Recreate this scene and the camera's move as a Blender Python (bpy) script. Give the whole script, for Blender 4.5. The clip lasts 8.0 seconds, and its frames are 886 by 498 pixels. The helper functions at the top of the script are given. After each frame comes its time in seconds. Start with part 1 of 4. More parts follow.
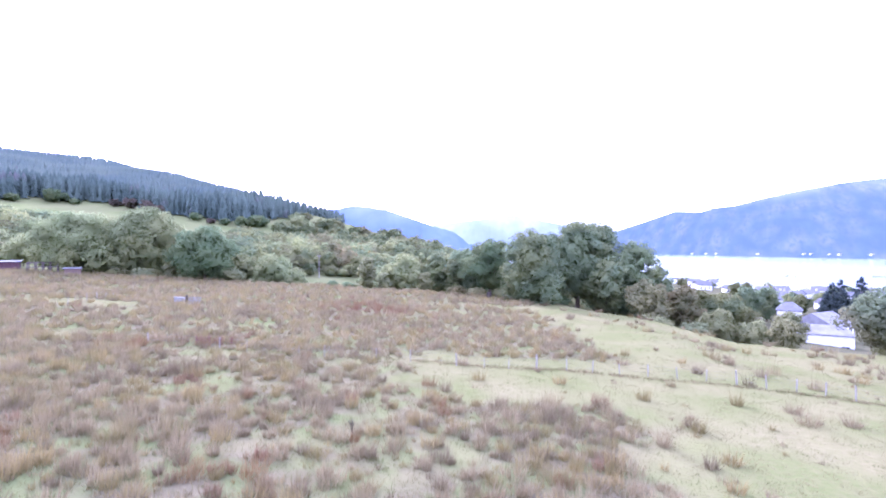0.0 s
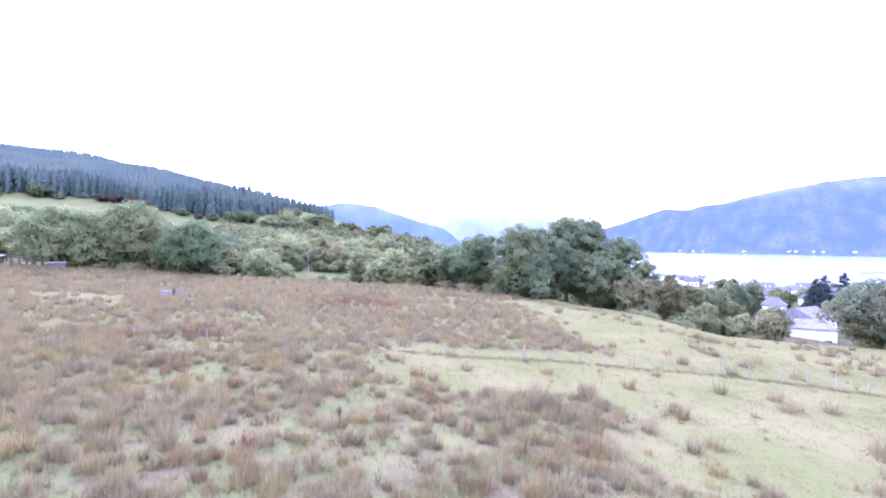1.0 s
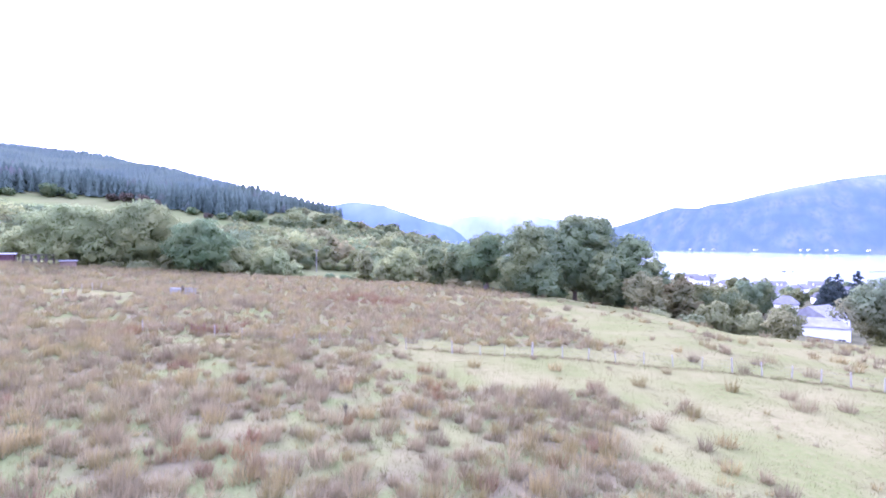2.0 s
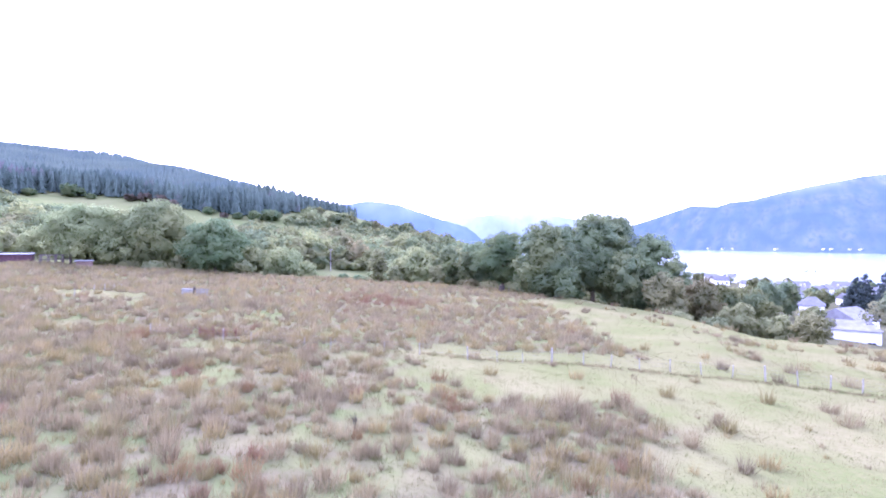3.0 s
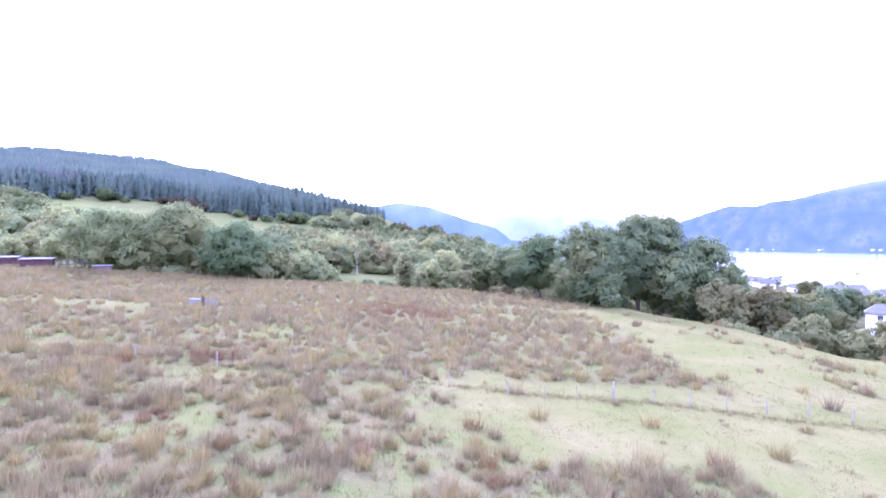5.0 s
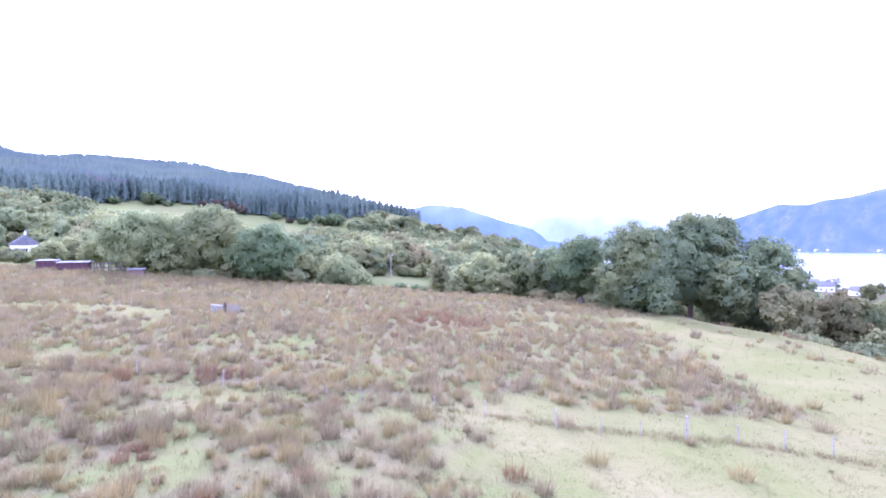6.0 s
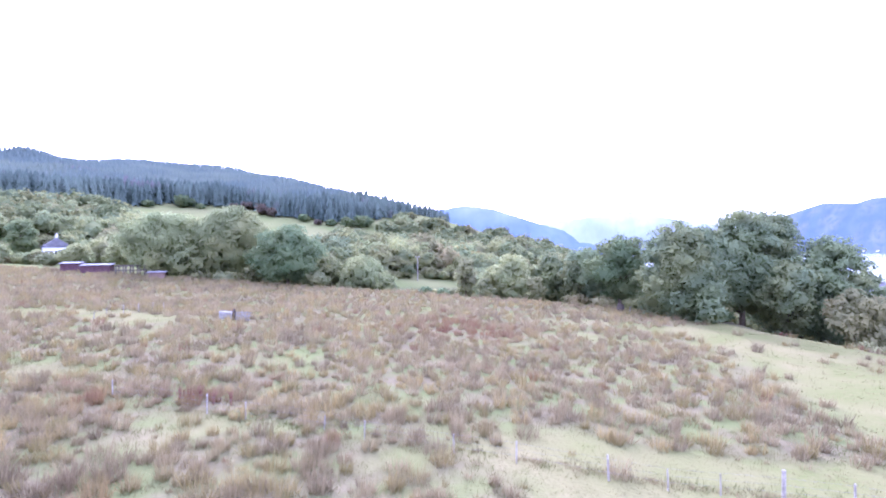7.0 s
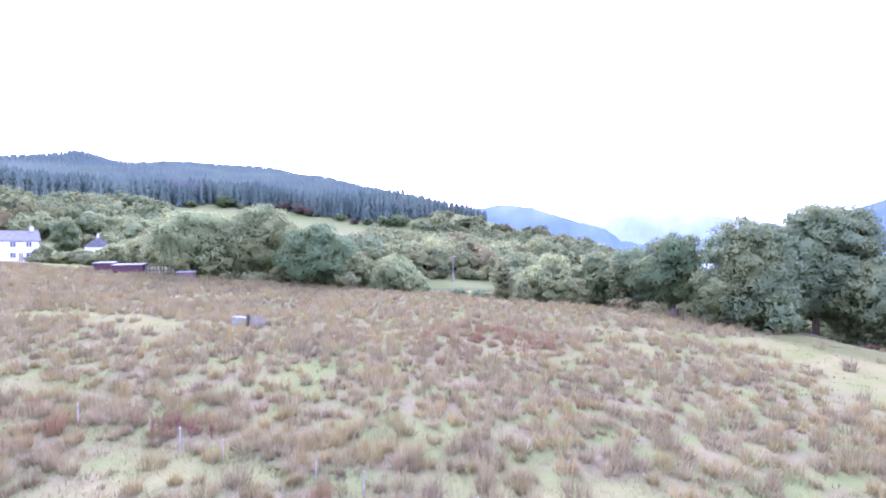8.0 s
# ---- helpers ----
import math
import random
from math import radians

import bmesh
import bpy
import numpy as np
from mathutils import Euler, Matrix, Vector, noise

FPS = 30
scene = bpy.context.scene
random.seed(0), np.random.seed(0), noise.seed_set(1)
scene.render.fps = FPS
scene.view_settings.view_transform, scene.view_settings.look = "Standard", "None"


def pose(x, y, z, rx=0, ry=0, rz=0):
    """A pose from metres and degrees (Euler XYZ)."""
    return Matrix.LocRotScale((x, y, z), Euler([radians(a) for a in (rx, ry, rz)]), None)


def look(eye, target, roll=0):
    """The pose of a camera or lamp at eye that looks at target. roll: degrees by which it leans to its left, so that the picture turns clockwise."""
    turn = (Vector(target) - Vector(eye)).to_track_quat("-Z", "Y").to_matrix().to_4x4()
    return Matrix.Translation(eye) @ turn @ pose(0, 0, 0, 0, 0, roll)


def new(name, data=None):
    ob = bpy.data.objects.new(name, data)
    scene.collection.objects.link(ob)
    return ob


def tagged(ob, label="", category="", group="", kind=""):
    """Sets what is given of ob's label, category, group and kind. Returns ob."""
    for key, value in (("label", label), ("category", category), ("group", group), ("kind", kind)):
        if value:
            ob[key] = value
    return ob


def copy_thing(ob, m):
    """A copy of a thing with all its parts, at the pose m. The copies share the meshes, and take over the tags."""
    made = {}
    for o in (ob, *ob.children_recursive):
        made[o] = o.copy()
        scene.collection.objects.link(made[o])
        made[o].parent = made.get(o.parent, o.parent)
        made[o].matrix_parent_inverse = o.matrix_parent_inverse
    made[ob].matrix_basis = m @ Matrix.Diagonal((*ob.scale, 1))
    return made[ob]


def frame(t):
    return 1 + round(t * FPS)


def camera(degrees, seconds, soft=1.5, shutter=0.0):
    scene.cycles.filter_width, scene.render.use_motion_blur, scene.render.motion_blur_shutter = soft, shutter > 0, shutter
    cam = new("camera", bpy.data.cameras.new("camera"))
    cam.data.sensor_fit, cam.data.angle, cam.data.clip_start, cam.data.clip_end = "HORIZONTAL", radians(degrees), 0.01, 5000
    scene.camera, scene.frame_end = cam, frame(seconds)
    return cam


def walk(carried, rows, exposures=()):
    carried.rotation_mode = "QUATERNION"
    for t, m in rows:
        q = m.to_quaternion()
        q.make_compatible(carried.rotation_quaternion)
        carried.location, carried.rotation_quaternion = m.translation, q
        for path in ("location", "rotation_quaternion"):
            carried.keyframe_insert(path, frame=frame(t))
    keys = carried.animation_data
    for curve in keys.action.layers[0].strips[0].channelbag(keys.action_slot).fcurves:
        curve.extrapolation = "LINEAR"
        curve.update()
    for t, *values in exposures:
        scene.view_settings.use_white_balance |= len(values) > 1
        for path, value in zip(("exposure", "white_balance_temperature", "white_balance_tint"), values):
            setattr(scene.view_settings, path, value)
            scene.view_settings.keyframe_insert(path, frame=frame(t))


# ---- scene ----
cam = camera(81.9, 8.0, soft=1.85)
METRES, EYE, TILT, LEAN, TURN = 26.4, 9.6, 0.0, 3.1, 0.0
ROWS = [
    (0.0, 0.0, 0.0, 0.0, 0.01, -0.13, -3.14),
    (0.5, 0.0025, 0.0015, -0.0074, -0.73, -0.35, -3.16),
    (1.0, 0.0057, -0.0043, -0.0172, -1.1, -0.41, -3.23),
    (2.5, 0.0093, 0.0289, -0.026, 0.62, -0.68, -3.13),
    (3.0, 0.007, 0.0708, -0.0199, 1.43, -0.76, -3.14),
    (3.5, 0.0035, 0.1287, -0.0155, 2.21, -0.76, -3.12),
    (4.0, -0.0013, 0.1968, -0.0136, 2.85, -0.74, -3.08),
    (4.5, -0.0068, 0.2675, -0.0098, 3.34, -0.75, -3.06),
    (6.0, -0.0255, 0.5378, 0.0002, 8.74, -0.83, -2.77),
    (6.5, -0.033, 0.6348, 0.0005, 10.4, -0.83, -2.67),
    (7.0, -0.0425, 0.7453, -0.0009, 12.07, -0.8, -2.6),
    (7.5, -0.0538, 0.8584, -0.0017, 13.67, -0.9, -2.54),
    (8.0, -0.0663, 0.9632, -0.0001, 16.36, -1.1, -2.48),
]
walk(cam, [(t, pose(0, 0, EYE, TILT, LEAN, TURN) @ pose(METRES * x, METRES * y, METRES * z, 90 + pitch, roll, yaw)) for t, x, y, z, yaw, pitch, roll in ROWS],
     [(0.0, 1.92, 4800, 50), (2.3, 1.97, 4800, 50), (8.0, 1.97, 4800, 50)])

# ---- light ----
world = bpy.data.worlds.new("overcast_sky")
scene.world = world
world.use_nodes = True
wn, wl = world.node_tree.nodes, world.node_tree.links
wn.clear()
sky = wn.new("ShaderNodeTexSky")
sky.sky_type = "NISHITA"
sky.sun_disc = False
sky.sun_elevation, sky.sun_rotation = radians(31), radians(-27)
sky.dust_density = 4.0
back = wn.new("ShaderNodeBackground")
back.inputs["Strength"].default_value = 0.15
cloud = wn.new("ShaderNodeMix")
cloud.data_type = "RGBA"
cloud.inputs[0].default_value = 0.72
cloud.inputs[7].default_value = (8.9, 9.0, 9.8, 1)
wl.new(sky.outputs[0], cloud.inputs[6])
wl.new(cloud.outputs[2], back.inputs["Color"])
wl.new(back.outputs[0], wn.new("ShaderNodeOutputWorld").inputs[0])

sun_data = bpy.data.lights.new("sun", "SUN")
sun_data.energy, sun_data.angle, sun_data.color = 1.9, radians(10), (1.0, 0.945, 0.87)
sun = new("sun", sun_data)
sun.matrix_world = look((-45, 156, 59), (0, 68, 0))

rng = np.random.default_rng(11)


# ---- the lie of the land ----
def smooth(a, b, v):
    k = np.clip((v - a) / (b - a), 0, 1)
    return k * k * (3 - 2 * k)


def wave(x, y, size, seed):
    """Soft uneven pattern, about -1 to 1, with swells of the given size in metres."""
    out = np.zeros_like(np.asarray(x, float))
    r = np.random.default_rng(seed)
    for k in range(7):
        a, f, p = r.uniform(0, 6.28), r.uniform(0.55, 1.7) * 6.28 / size, r.uniform(0, 6.28)
        out = out + np.sin((x * math.cos(a) + y * math.sin(a)) * f + p + 0.8 * np.sin((y * math.cos(a) - x * math.sin(a)) * f * 0.6 + p * 2))
    return out / 4.0


LOCH = -25.0


def field_height(x, y):
    right = np.clip(x - 20, 0, 22)
    return -0.054 * x - 0.0022 * right ** 2 - 0.0018 * right ** 2 * smooth(50, 75, y) - 0.25 * np.clip(x - 65, 0, 30) + 0.35 * np.exp(-((x + 35) ** 2 + (y - 67) ** 2) / 160)


def far_height(x, y):
    s = -0.87 * x + 0.5 * y
    q = y + 0.9 * x
    hill = np.maximum(4.5 + 0.22 * np.minimum(s - 150, 0), -6.5) + 0.175 * np.clip(s - 185, 0, None) + 0.085 * np.clip(s - 350, 0, 210) * smooth(-170, 130, q) - 0.5 * np.clip(s - 585, 0, None)
    hill = hill + 0.10 * np.clip(q - 110, 0, 240) * smooth(205, 300, s) - 0.30 * np.clip(q - 385, 0, None) - 0.065 * np.clip(q - 100, 0, 200) * smooth(380, 560, s)
    hill = hill + 9 * np.exp(-((x + 452) ** 2 + (y - 381) ** 2) / 500) - 5 * np.exp(-((x + 432) ** 2 + (y - 415) ** 2) / 500) + 7 * np.exp(-((x + 183) ** 2 + (y - 420) ** 2) / 5000) + 400 * smooth(60, 140, x)
    hill = hill + 5 * np.exp(-((x + 472) ** 2 + (y - 345) ** 2) / 700)
    r = 0.95 * x + 0.3 * y - 50
    ramp = np.where(r > 80, -14 - 0.045 * (r - 80), -6 - np.where(r > 0, 0.1, 0.35) * r)
    ramp = ramp + 23 * smooth(190, 330, y) * smooth(75, -60, x)
    k = np.clip(0.5 + (ramp - hill) / 10, 0, 1)
    z = ramp * (1 - k) + hill * k - 5 * k * (1 - k)
    z = z + 9 * np.exp(-((x + 74) ** 2 + (y - 384) ** 2) / 1300) + 1.5 * np.exp(-((x + 140) ** 2 + (y - 380) ** 2) / 1500)
    return np.maximum(z, LOCH - 4)


def field_edge(x):
    return np.interp(x, [-40, 5, 13, 18, 24, 30, 34, 38, 42, 52, 62], [108, 108, 105, 102, 97, 92, 87, 80, 74, 74, 70]) + 0.8 * np.sin(x * 0.23)


def height(x, y):
    x, y = np.asarray(x, float), np.asarray(y, float)
    e = field_edge(x)
    k = smooth(e - 1.5, e + 36 - 20 * smooth(12, 30, x), y)
    near = field_height(x, y) + 0.10 * wave(x, y, 9, 3) + 0.25 * wave(x, y, 30, 4) * smooth(20, 60, np.abs(y - 40) + np.abs(x))
    k = k ** (1 - 0.3 * smooth(12, 30, x))
    z = near * (1 - k) + (far_height(x, y) + 0.5 * wave(x, y, 60, 5)) * k
    bank = field_height(x, y) - 0.8 - 0.3 * np.clip(x - 28, 0, None) - 0.03 * (y - 97) + 0.15 * wave(x, y, 7, 6)
    inside = smooth(10, 17, x) * smooth(47, 38, x) * smooth(88, 95, y) * smooth(122, 110, y)
    return z + inside * np.maximum(bank - z, 0)


def ground_at(x, y):
    return float(height(np.array([x]), np.array([y]))[0])


CLEARINGS = ((-33, 46.8, 6.5, 2.0, 0.8), (-47, 49, 5, 2.0, 0.6), (-13.5, 31.5, 2.6, 2.0, 0.6), (-4, 30, 2.2, 2.5, 0.5), (-18, 39.5, 4, 1.6, 0.45), (-9.5, 41, 3, 1.4, 0.45), (-24, 24, 3, 1.6, 0.5), (-9, 23.5, 2, 1.2, 0.4), (-20, 64, 3, 1.3, 0.4), (-33, 66.5, 3, 1.6, 0.5), (1, 24, 1.6, 2.2, 0.45))


def rushes(x, y):
    """How thickly the rushes stand, 0 to 1."""
    d = 0.93 + 0.32 * wave(x, y, 15, 21) + 0.28 * wave(x, y, 5, 22)
    d = d - 0.45 * smooth(-15, -8, x + 2 * wave(x, y, 7, 26)) * smooth(30, 35, y) * smooth(48, 44, y) - 0.8 * np.exp(-((x - 6) / 6) ** 2 - ((y - 76) / 3.5) ** 2)
    d = d - 0.95 * smooth(-3, 4, x + 1.5 * wave(x, y, 8, 23)) * smooth(32.5, 36, y + 2 * wave(x, y, 9, 24)) * smooth(48, 44.5, y)
    # open grass on the lower side: the rushes end sooner this side of the fence than beyond it
    limit = 9.5 + 5.5 * smooth(42, 50, y) + 3.5 * smooth(24, 17, y)
    d = d - 0.95 * smooth(-3, 3.5, x - limit + 2.4 * wave(x, y, 11, 25))
    d = d - 0.3 * smooth(1.6, 0.4, np.abs(y - 42.6)) + 0.2 * smooth(-12, -20, x) * smooth(42, 34, y)
    # pale and green clearings
    for cx, cy, rx, ry, deep in CLEARINGS:
        d = d - deep * np.exp(-((x - cx) / rx) ** 2 - ((y - cy + 0.3 * wave(x, y, 6, 27) * ry) / ry) ** 2)
    d = d - 0.62 * smooth(5, 2, np.abs(y - 67 - 0.05 * x + 1.2 * wave(x, y, 8, 28))) * smooth(-38, -43, x) * smooth(-62, -55, x)
    d = d - 0.7 * smooth(5, 1, np.abs(y - 86 + 0.3 * (x - 12))) * smooth(11, 5, np.abs(x - 12))
    return np.clip(d, 0.055, 1)


# ---- materials ----
def shader(name, rough=0.8, metal=0.0, spec=0.3):
    m = bpy.data.materials.new(name)
    m.use_nodes = True
    n = m.node_tree.nodes
    b = n["Principled BSDF"]
    b.inputs["Roughness"].default_value = rough
    b.inputs["Metallic"].default_value = metal
    b.inputs["Specular IOR Level"].default_value = spec
    return m, n, m.node_tree.links, b


def mix(n, l, a, b, fac, kind="MIX"):
    k = n.new("ShaderNodeMix")
    k.data_type, k.blend_type = "RGBA", kind
    for socket, v in ((6, a), (7, b), (0, fac)):
        if isinstance(v, bpy.types.NodeSocket):
            l.new(v, k.inputs[socket])
        elif socket == 0:
            k.inputs[0].default_value = v
        else:
            k.inputs[socket].default_value = (*v, 1)
    return k.outputs[2]


def speckle(n, l, scale, low, high, detail=3.0, coord="Object"):
    t = n.new("ShaderNodeTexNoise")
    t.inputs["Scale"].default_value, t.inputs["Detail"].default_value = scale, detail
    l.new(n.new("ShaderNodeTexCoord").outputs[coord], t.inputs["Vector"])
    r = n.new("ShaderNodeMapRange")
    r.inputs[1].default_value, r.inputs[2].default_value = low, high
    l.new(t.outputs[0], r.inputs[0])
    return r.outputs[0]


def bump(n, l, b, height_socket, strength, distance):
    k = n.new("ShaderNodeBump")
    k.inputs["Strength"].default_value, k.inputs["Distance"].default_value = strength, distance
    l.new(height_socket, k.inputs["Height"])
    l.new(k.outputs[0], b.inputs["Normal"])


def two_tone(name, a, b, scale, rough=0.85, metal=0.0, relief=0.0, third=None, spec=0.3):
    m, n, l, p = shader(name, rough, metal, spec)
    c = mix(n, l, a, b, speckle(n, l, scale, 0.35, 0.65))
    if third:
        c = mix(n, l, c, third, speckle(n, l, scale * 0.21, 0.5, 0.72))
    l.new(c, p.inputs["Base Color"])
    if relief:
        bump(n, l, p, speckle(n, l, scale * 3, 0.2, 0.8), 0.5, relief)
    return m


def leaf_material(name, tones, patch=0.09, vary=0.1):
    """Leaves: each tree takes its own tone from the range, each leaf strays a little, light comes through."""
    m, n, l, p = shader(name, 0.95, 0, 0.02)
    ramp = n.new("ShaderNodeValToRGB")
    e = ramp.color_ramp.elements
    e[0].color, e[1].color = (*tones[0], 1), (*tones[-1], 1)
    for k in range(1, len(tones) - 1):
        e.new(k / (len(tones) - 1)).color = (*tones[k], 1)
    own = n.new("ShaderNodeMath")
    own.operation = "ADD"
    l.new(n.new("ShaderNodeObjectInfo").outputs["Random"], own.inputs[0])
    l.new(speckle(n, l, patch, 0.3, 0.7, 1.0), own.inputs[1])
    fold = n.new("ShaderNodeMath")
    fold.operation = "PINGPONG"
    fold.inputs[1].default_value = 1.0
    l.new(own.outputs[0], fold.inputs[0])
    l.new(fold.outputs[0], ramp.inputs[0])
    stray = n.new("ShaderNodeMapRange")
    stray.inputs[3].default_value, stray.inputs[4].default_value = 0.92, 1.08
    l.new(n.new("ShaderNodeNewGeometry").outputs["Random Per Island"], stray.inputs[0])
    # some trees paler, some darker
    shuffle = n.new("ShaderNodeMath")
    shuffle.operation = "MULTIPLY"
    shuffle.inputs[1].default_value = 37.0
    l.new(n.new("ShaderNodeObjectInfo").outputs["Random"], shuffle.inputs[0])
    fold2 = n.new("ShaderNodeMath")
    fold2.operation = "FRACT"
    l.new(shuffle.outputs[0], fold2.inputs[0])
    depth = n.new("ShaderNodeMapRange")
    depth.inputs[3].default_value, depth.inputs[4].default_value = 1 - vary, 1 + vary
    l.new(fold2.outputs[0], depth.inputs[0])
    both = n.new("ShaderNodeMath")
    both.operation = "MULTIPLY"
    l.new(stray.outputs[0], both.inputs[0])
    l.new(depth.outputs[0], both.inputs[1])
    tone = n.new("ShaderNodeVectorMath")
    tone.operation = "SCALE"
    l.new(ramp.outputs[0], tone.inputs[0])
    l.new(both.outputs[0], tone.inputs["Scale"])
    l.new(tone.outputs[0], p.inputs["Base Color"])
    tr = n.new("ShaderNodeBsdfTranslucent")
    l.new(tone.outputs[0], tr.inputs[0])
    ms = n.new("ShaderNodeMixShader")
    ms.inputs[0].default_value = 0.48
    l.new(p.outputs[0], ms.inputs[1])
    l.new(tr.outputs[0], ms.inputs[2])
    l.new(ms.outputs[0], n["Material Output"].inputs[0])
    return m


OAK = leaf_material("oak_leaves", ((0.162, 0.218, 0.112), (0.228, 0.276, 0.123), (0.186, 0.239, 0.123), (0.249, 0.276, 0.118)))
ASH = leaf_material("willow_leaves", ((0.209, 0.255, 0.11), (0.29, 0.326, 0.142), (0.248, 0.287, 0.125), (0.323, 0.339, 0.142)), vary=0.12)
WOODLEAF = leaf_material("wood_leaves", ((0.151, 0.191, 0.0834), (0.24, 0.273, 0.108), (0.197, 0.238, 0.111), (0.281, 0.291, 0.112), (0.22, 0.227, 0.107)), vary=0.3)
DARKLEAF = leaf_material("dark_oak_leaves", ((0.122, 0.182, 0.0812), (0.178, 0.232, 0.103), (0.146, 0.202, 0.0931), (0.198, 0.235, 0.0975)))
BROWNLEAF = leaf_material("autumn_leaves", ((0.197, 0.21, 0.0977), (0.272, 0.257, 0.113), (0.227, 0.229, 0.106), (0.288, 0.245, 0.11)), vary=0.2)
GREYLEAF = leaf_material("sallow_leaves", ((0.198, 0.231, 0.103), (0.274, 0.296, 0.133), (0.229, 0.255, 0.119), (0.288, 0.289, 0.124)))
RUSSETLEAF = leaf_material("russet_leaves", ((0.125, 0.106, 0.078), (0.165, 0.135, 0.095), (0.14, 0.124, 0.085)))
TURNLEAF = leaf_material("turning_leaves", ((0.145, 0.187, 0.0993), (0.194, 0.215, 0.109), (0.16, 0.197, 0.104), (0.208, 0.204, 0.109)))
GOLDLEAF = leaf_material("golden_leaves", ((0.24, 0.19, 0.055), (0.34, 0.26, 0.08), (0.26, 0.21, 0.08)))


def spruce_material(name, a, b, c2):
    """Needles in darker and paler stands, with a few browner patches."""
    m, n, l, p = shader(name, 0.8, 0, 0.2)
    c = mix(n, l, a, b, speckle(n, l, 0.2, 0.35, 0.65))
    c = mix(n, l, c, c2, speckle(n, l, 0.016, 0.45, 0.62))
    c = mix(n, l, c, (0.12, 0.115, 0.105), speckle(n, l, 0.045, 0.64, 0.76))
    c = mix(n, l, c, (0.125, 0.15, 0.09), speckle(n, l, 0.011, 0.56, 0.72))
    l.new(c, p.inputs["Base Color"])
    return m


SPRUCE = spruce_material("spruce_needles", (0.05, 0.0765, 0.057), (0.08, 0.114, 0.0828), (0.1, 0.137, 0.0957))
# paler, bluer needles: distance haze put into the colour
HAZY_SPRUCE = spruce_material("hazy_spruce_needles", (0.08, 0.114, 0.0933), (0.105, 0.14, 0.111), (0.13, 0.162, 0.114))
BARK = two_tone("bark", (0.065, 0.052, 0.031), (0.13, 0.105, 0.065), 6, 0.95, relief=0.03)


def ground_material():
    m, n, l, p = shader("rough_pasture", 1.0, 0, 0.0)
    att = n.new("ShaderNodeAttribute")
    att.attribute_name = "cover"
    sep = n.new("ShaderNodeSeparateColor")
    l.new(att.outputs["Color"], sep.inputs[0])
    grass = mix(n, l, (0.127, 0.139, 0.046), (0.188, 0.168, 0.076), speckle(n, l, 0.16, 0.4, 0.62))
    grass = mix(n, l, grass, (0.155, 0.15, 0.06), speckle(n, l, 2.6, 0.35, 0.7))
    litter = mix(n, l, (0.118, 0.104, 0.055), (0.165, 0.143, 0.078), speckle(n, l, 1.7, 0.3, 0.7))
    litter = mix(n, l, litter, (0.125, 0.143, 0.052), speckle(n, l, 0.4, 0.42, 0.58))
    c = mix(n, l, grass, litter, sep.outputs[0])
    pasture = mix(n, l, (0.134, 0.156, 0.055), (0.18, 0.184, 0.076), speckle(n, l, 0.05, 0.35, 0.65))
    wood = mix(n, l, (0.06, 0.06, 0.035), (0.12, 0.11, 0.06), speckle(n, l, 0.4, 0.3, 0.7))
    c = mix(n, l, c, pasture, sep.outputs[1])
    c = mix(n, l, c, wood, sep.outputs[2])
    c = mix(n, l, c, (0.13, 0.105, 0.065), speckle(n, l, 9, 0.62, 0.95))
    l.new(c, p.inputs["Base Color"])
    bump(n, l, p, speckle(n, l, 5, 0.2, 0.8, 6), 0.6, 0.08)
    return m


def blade_material(name, a, b, c, d):
    m, n, l, p = shader(name, 0.9, 0, 0.0)
    isl = n.new("ShaderNodeNewGeometry").outputs["Random Per Island"]
    col = mix(n, l, a, b, isl)
    col = mix(n, l, col, c, speckle(n, l, 0.55, 0.42, 0.6))
    col = mix(n, l, col, d, speckle(n, l, 0.19, 0.55, 0.66))
    l.new(col, p.inputs["Base Color"])
    tr = n.new("ShaderNodeBsdfTranslucent")
    l.new(col, tr.inputs[0])
    ms = n.new("ShaderNodeMixShader")
    ms.inputs[0].default_value = 0.3
    l.new(p.outputs[0], ms.inputs[1])
    l.new(tr.outputs[0], ms.inputs[2])
    l.new(ms.outputs[0], n["Material Output"].inputs[0])
    return m


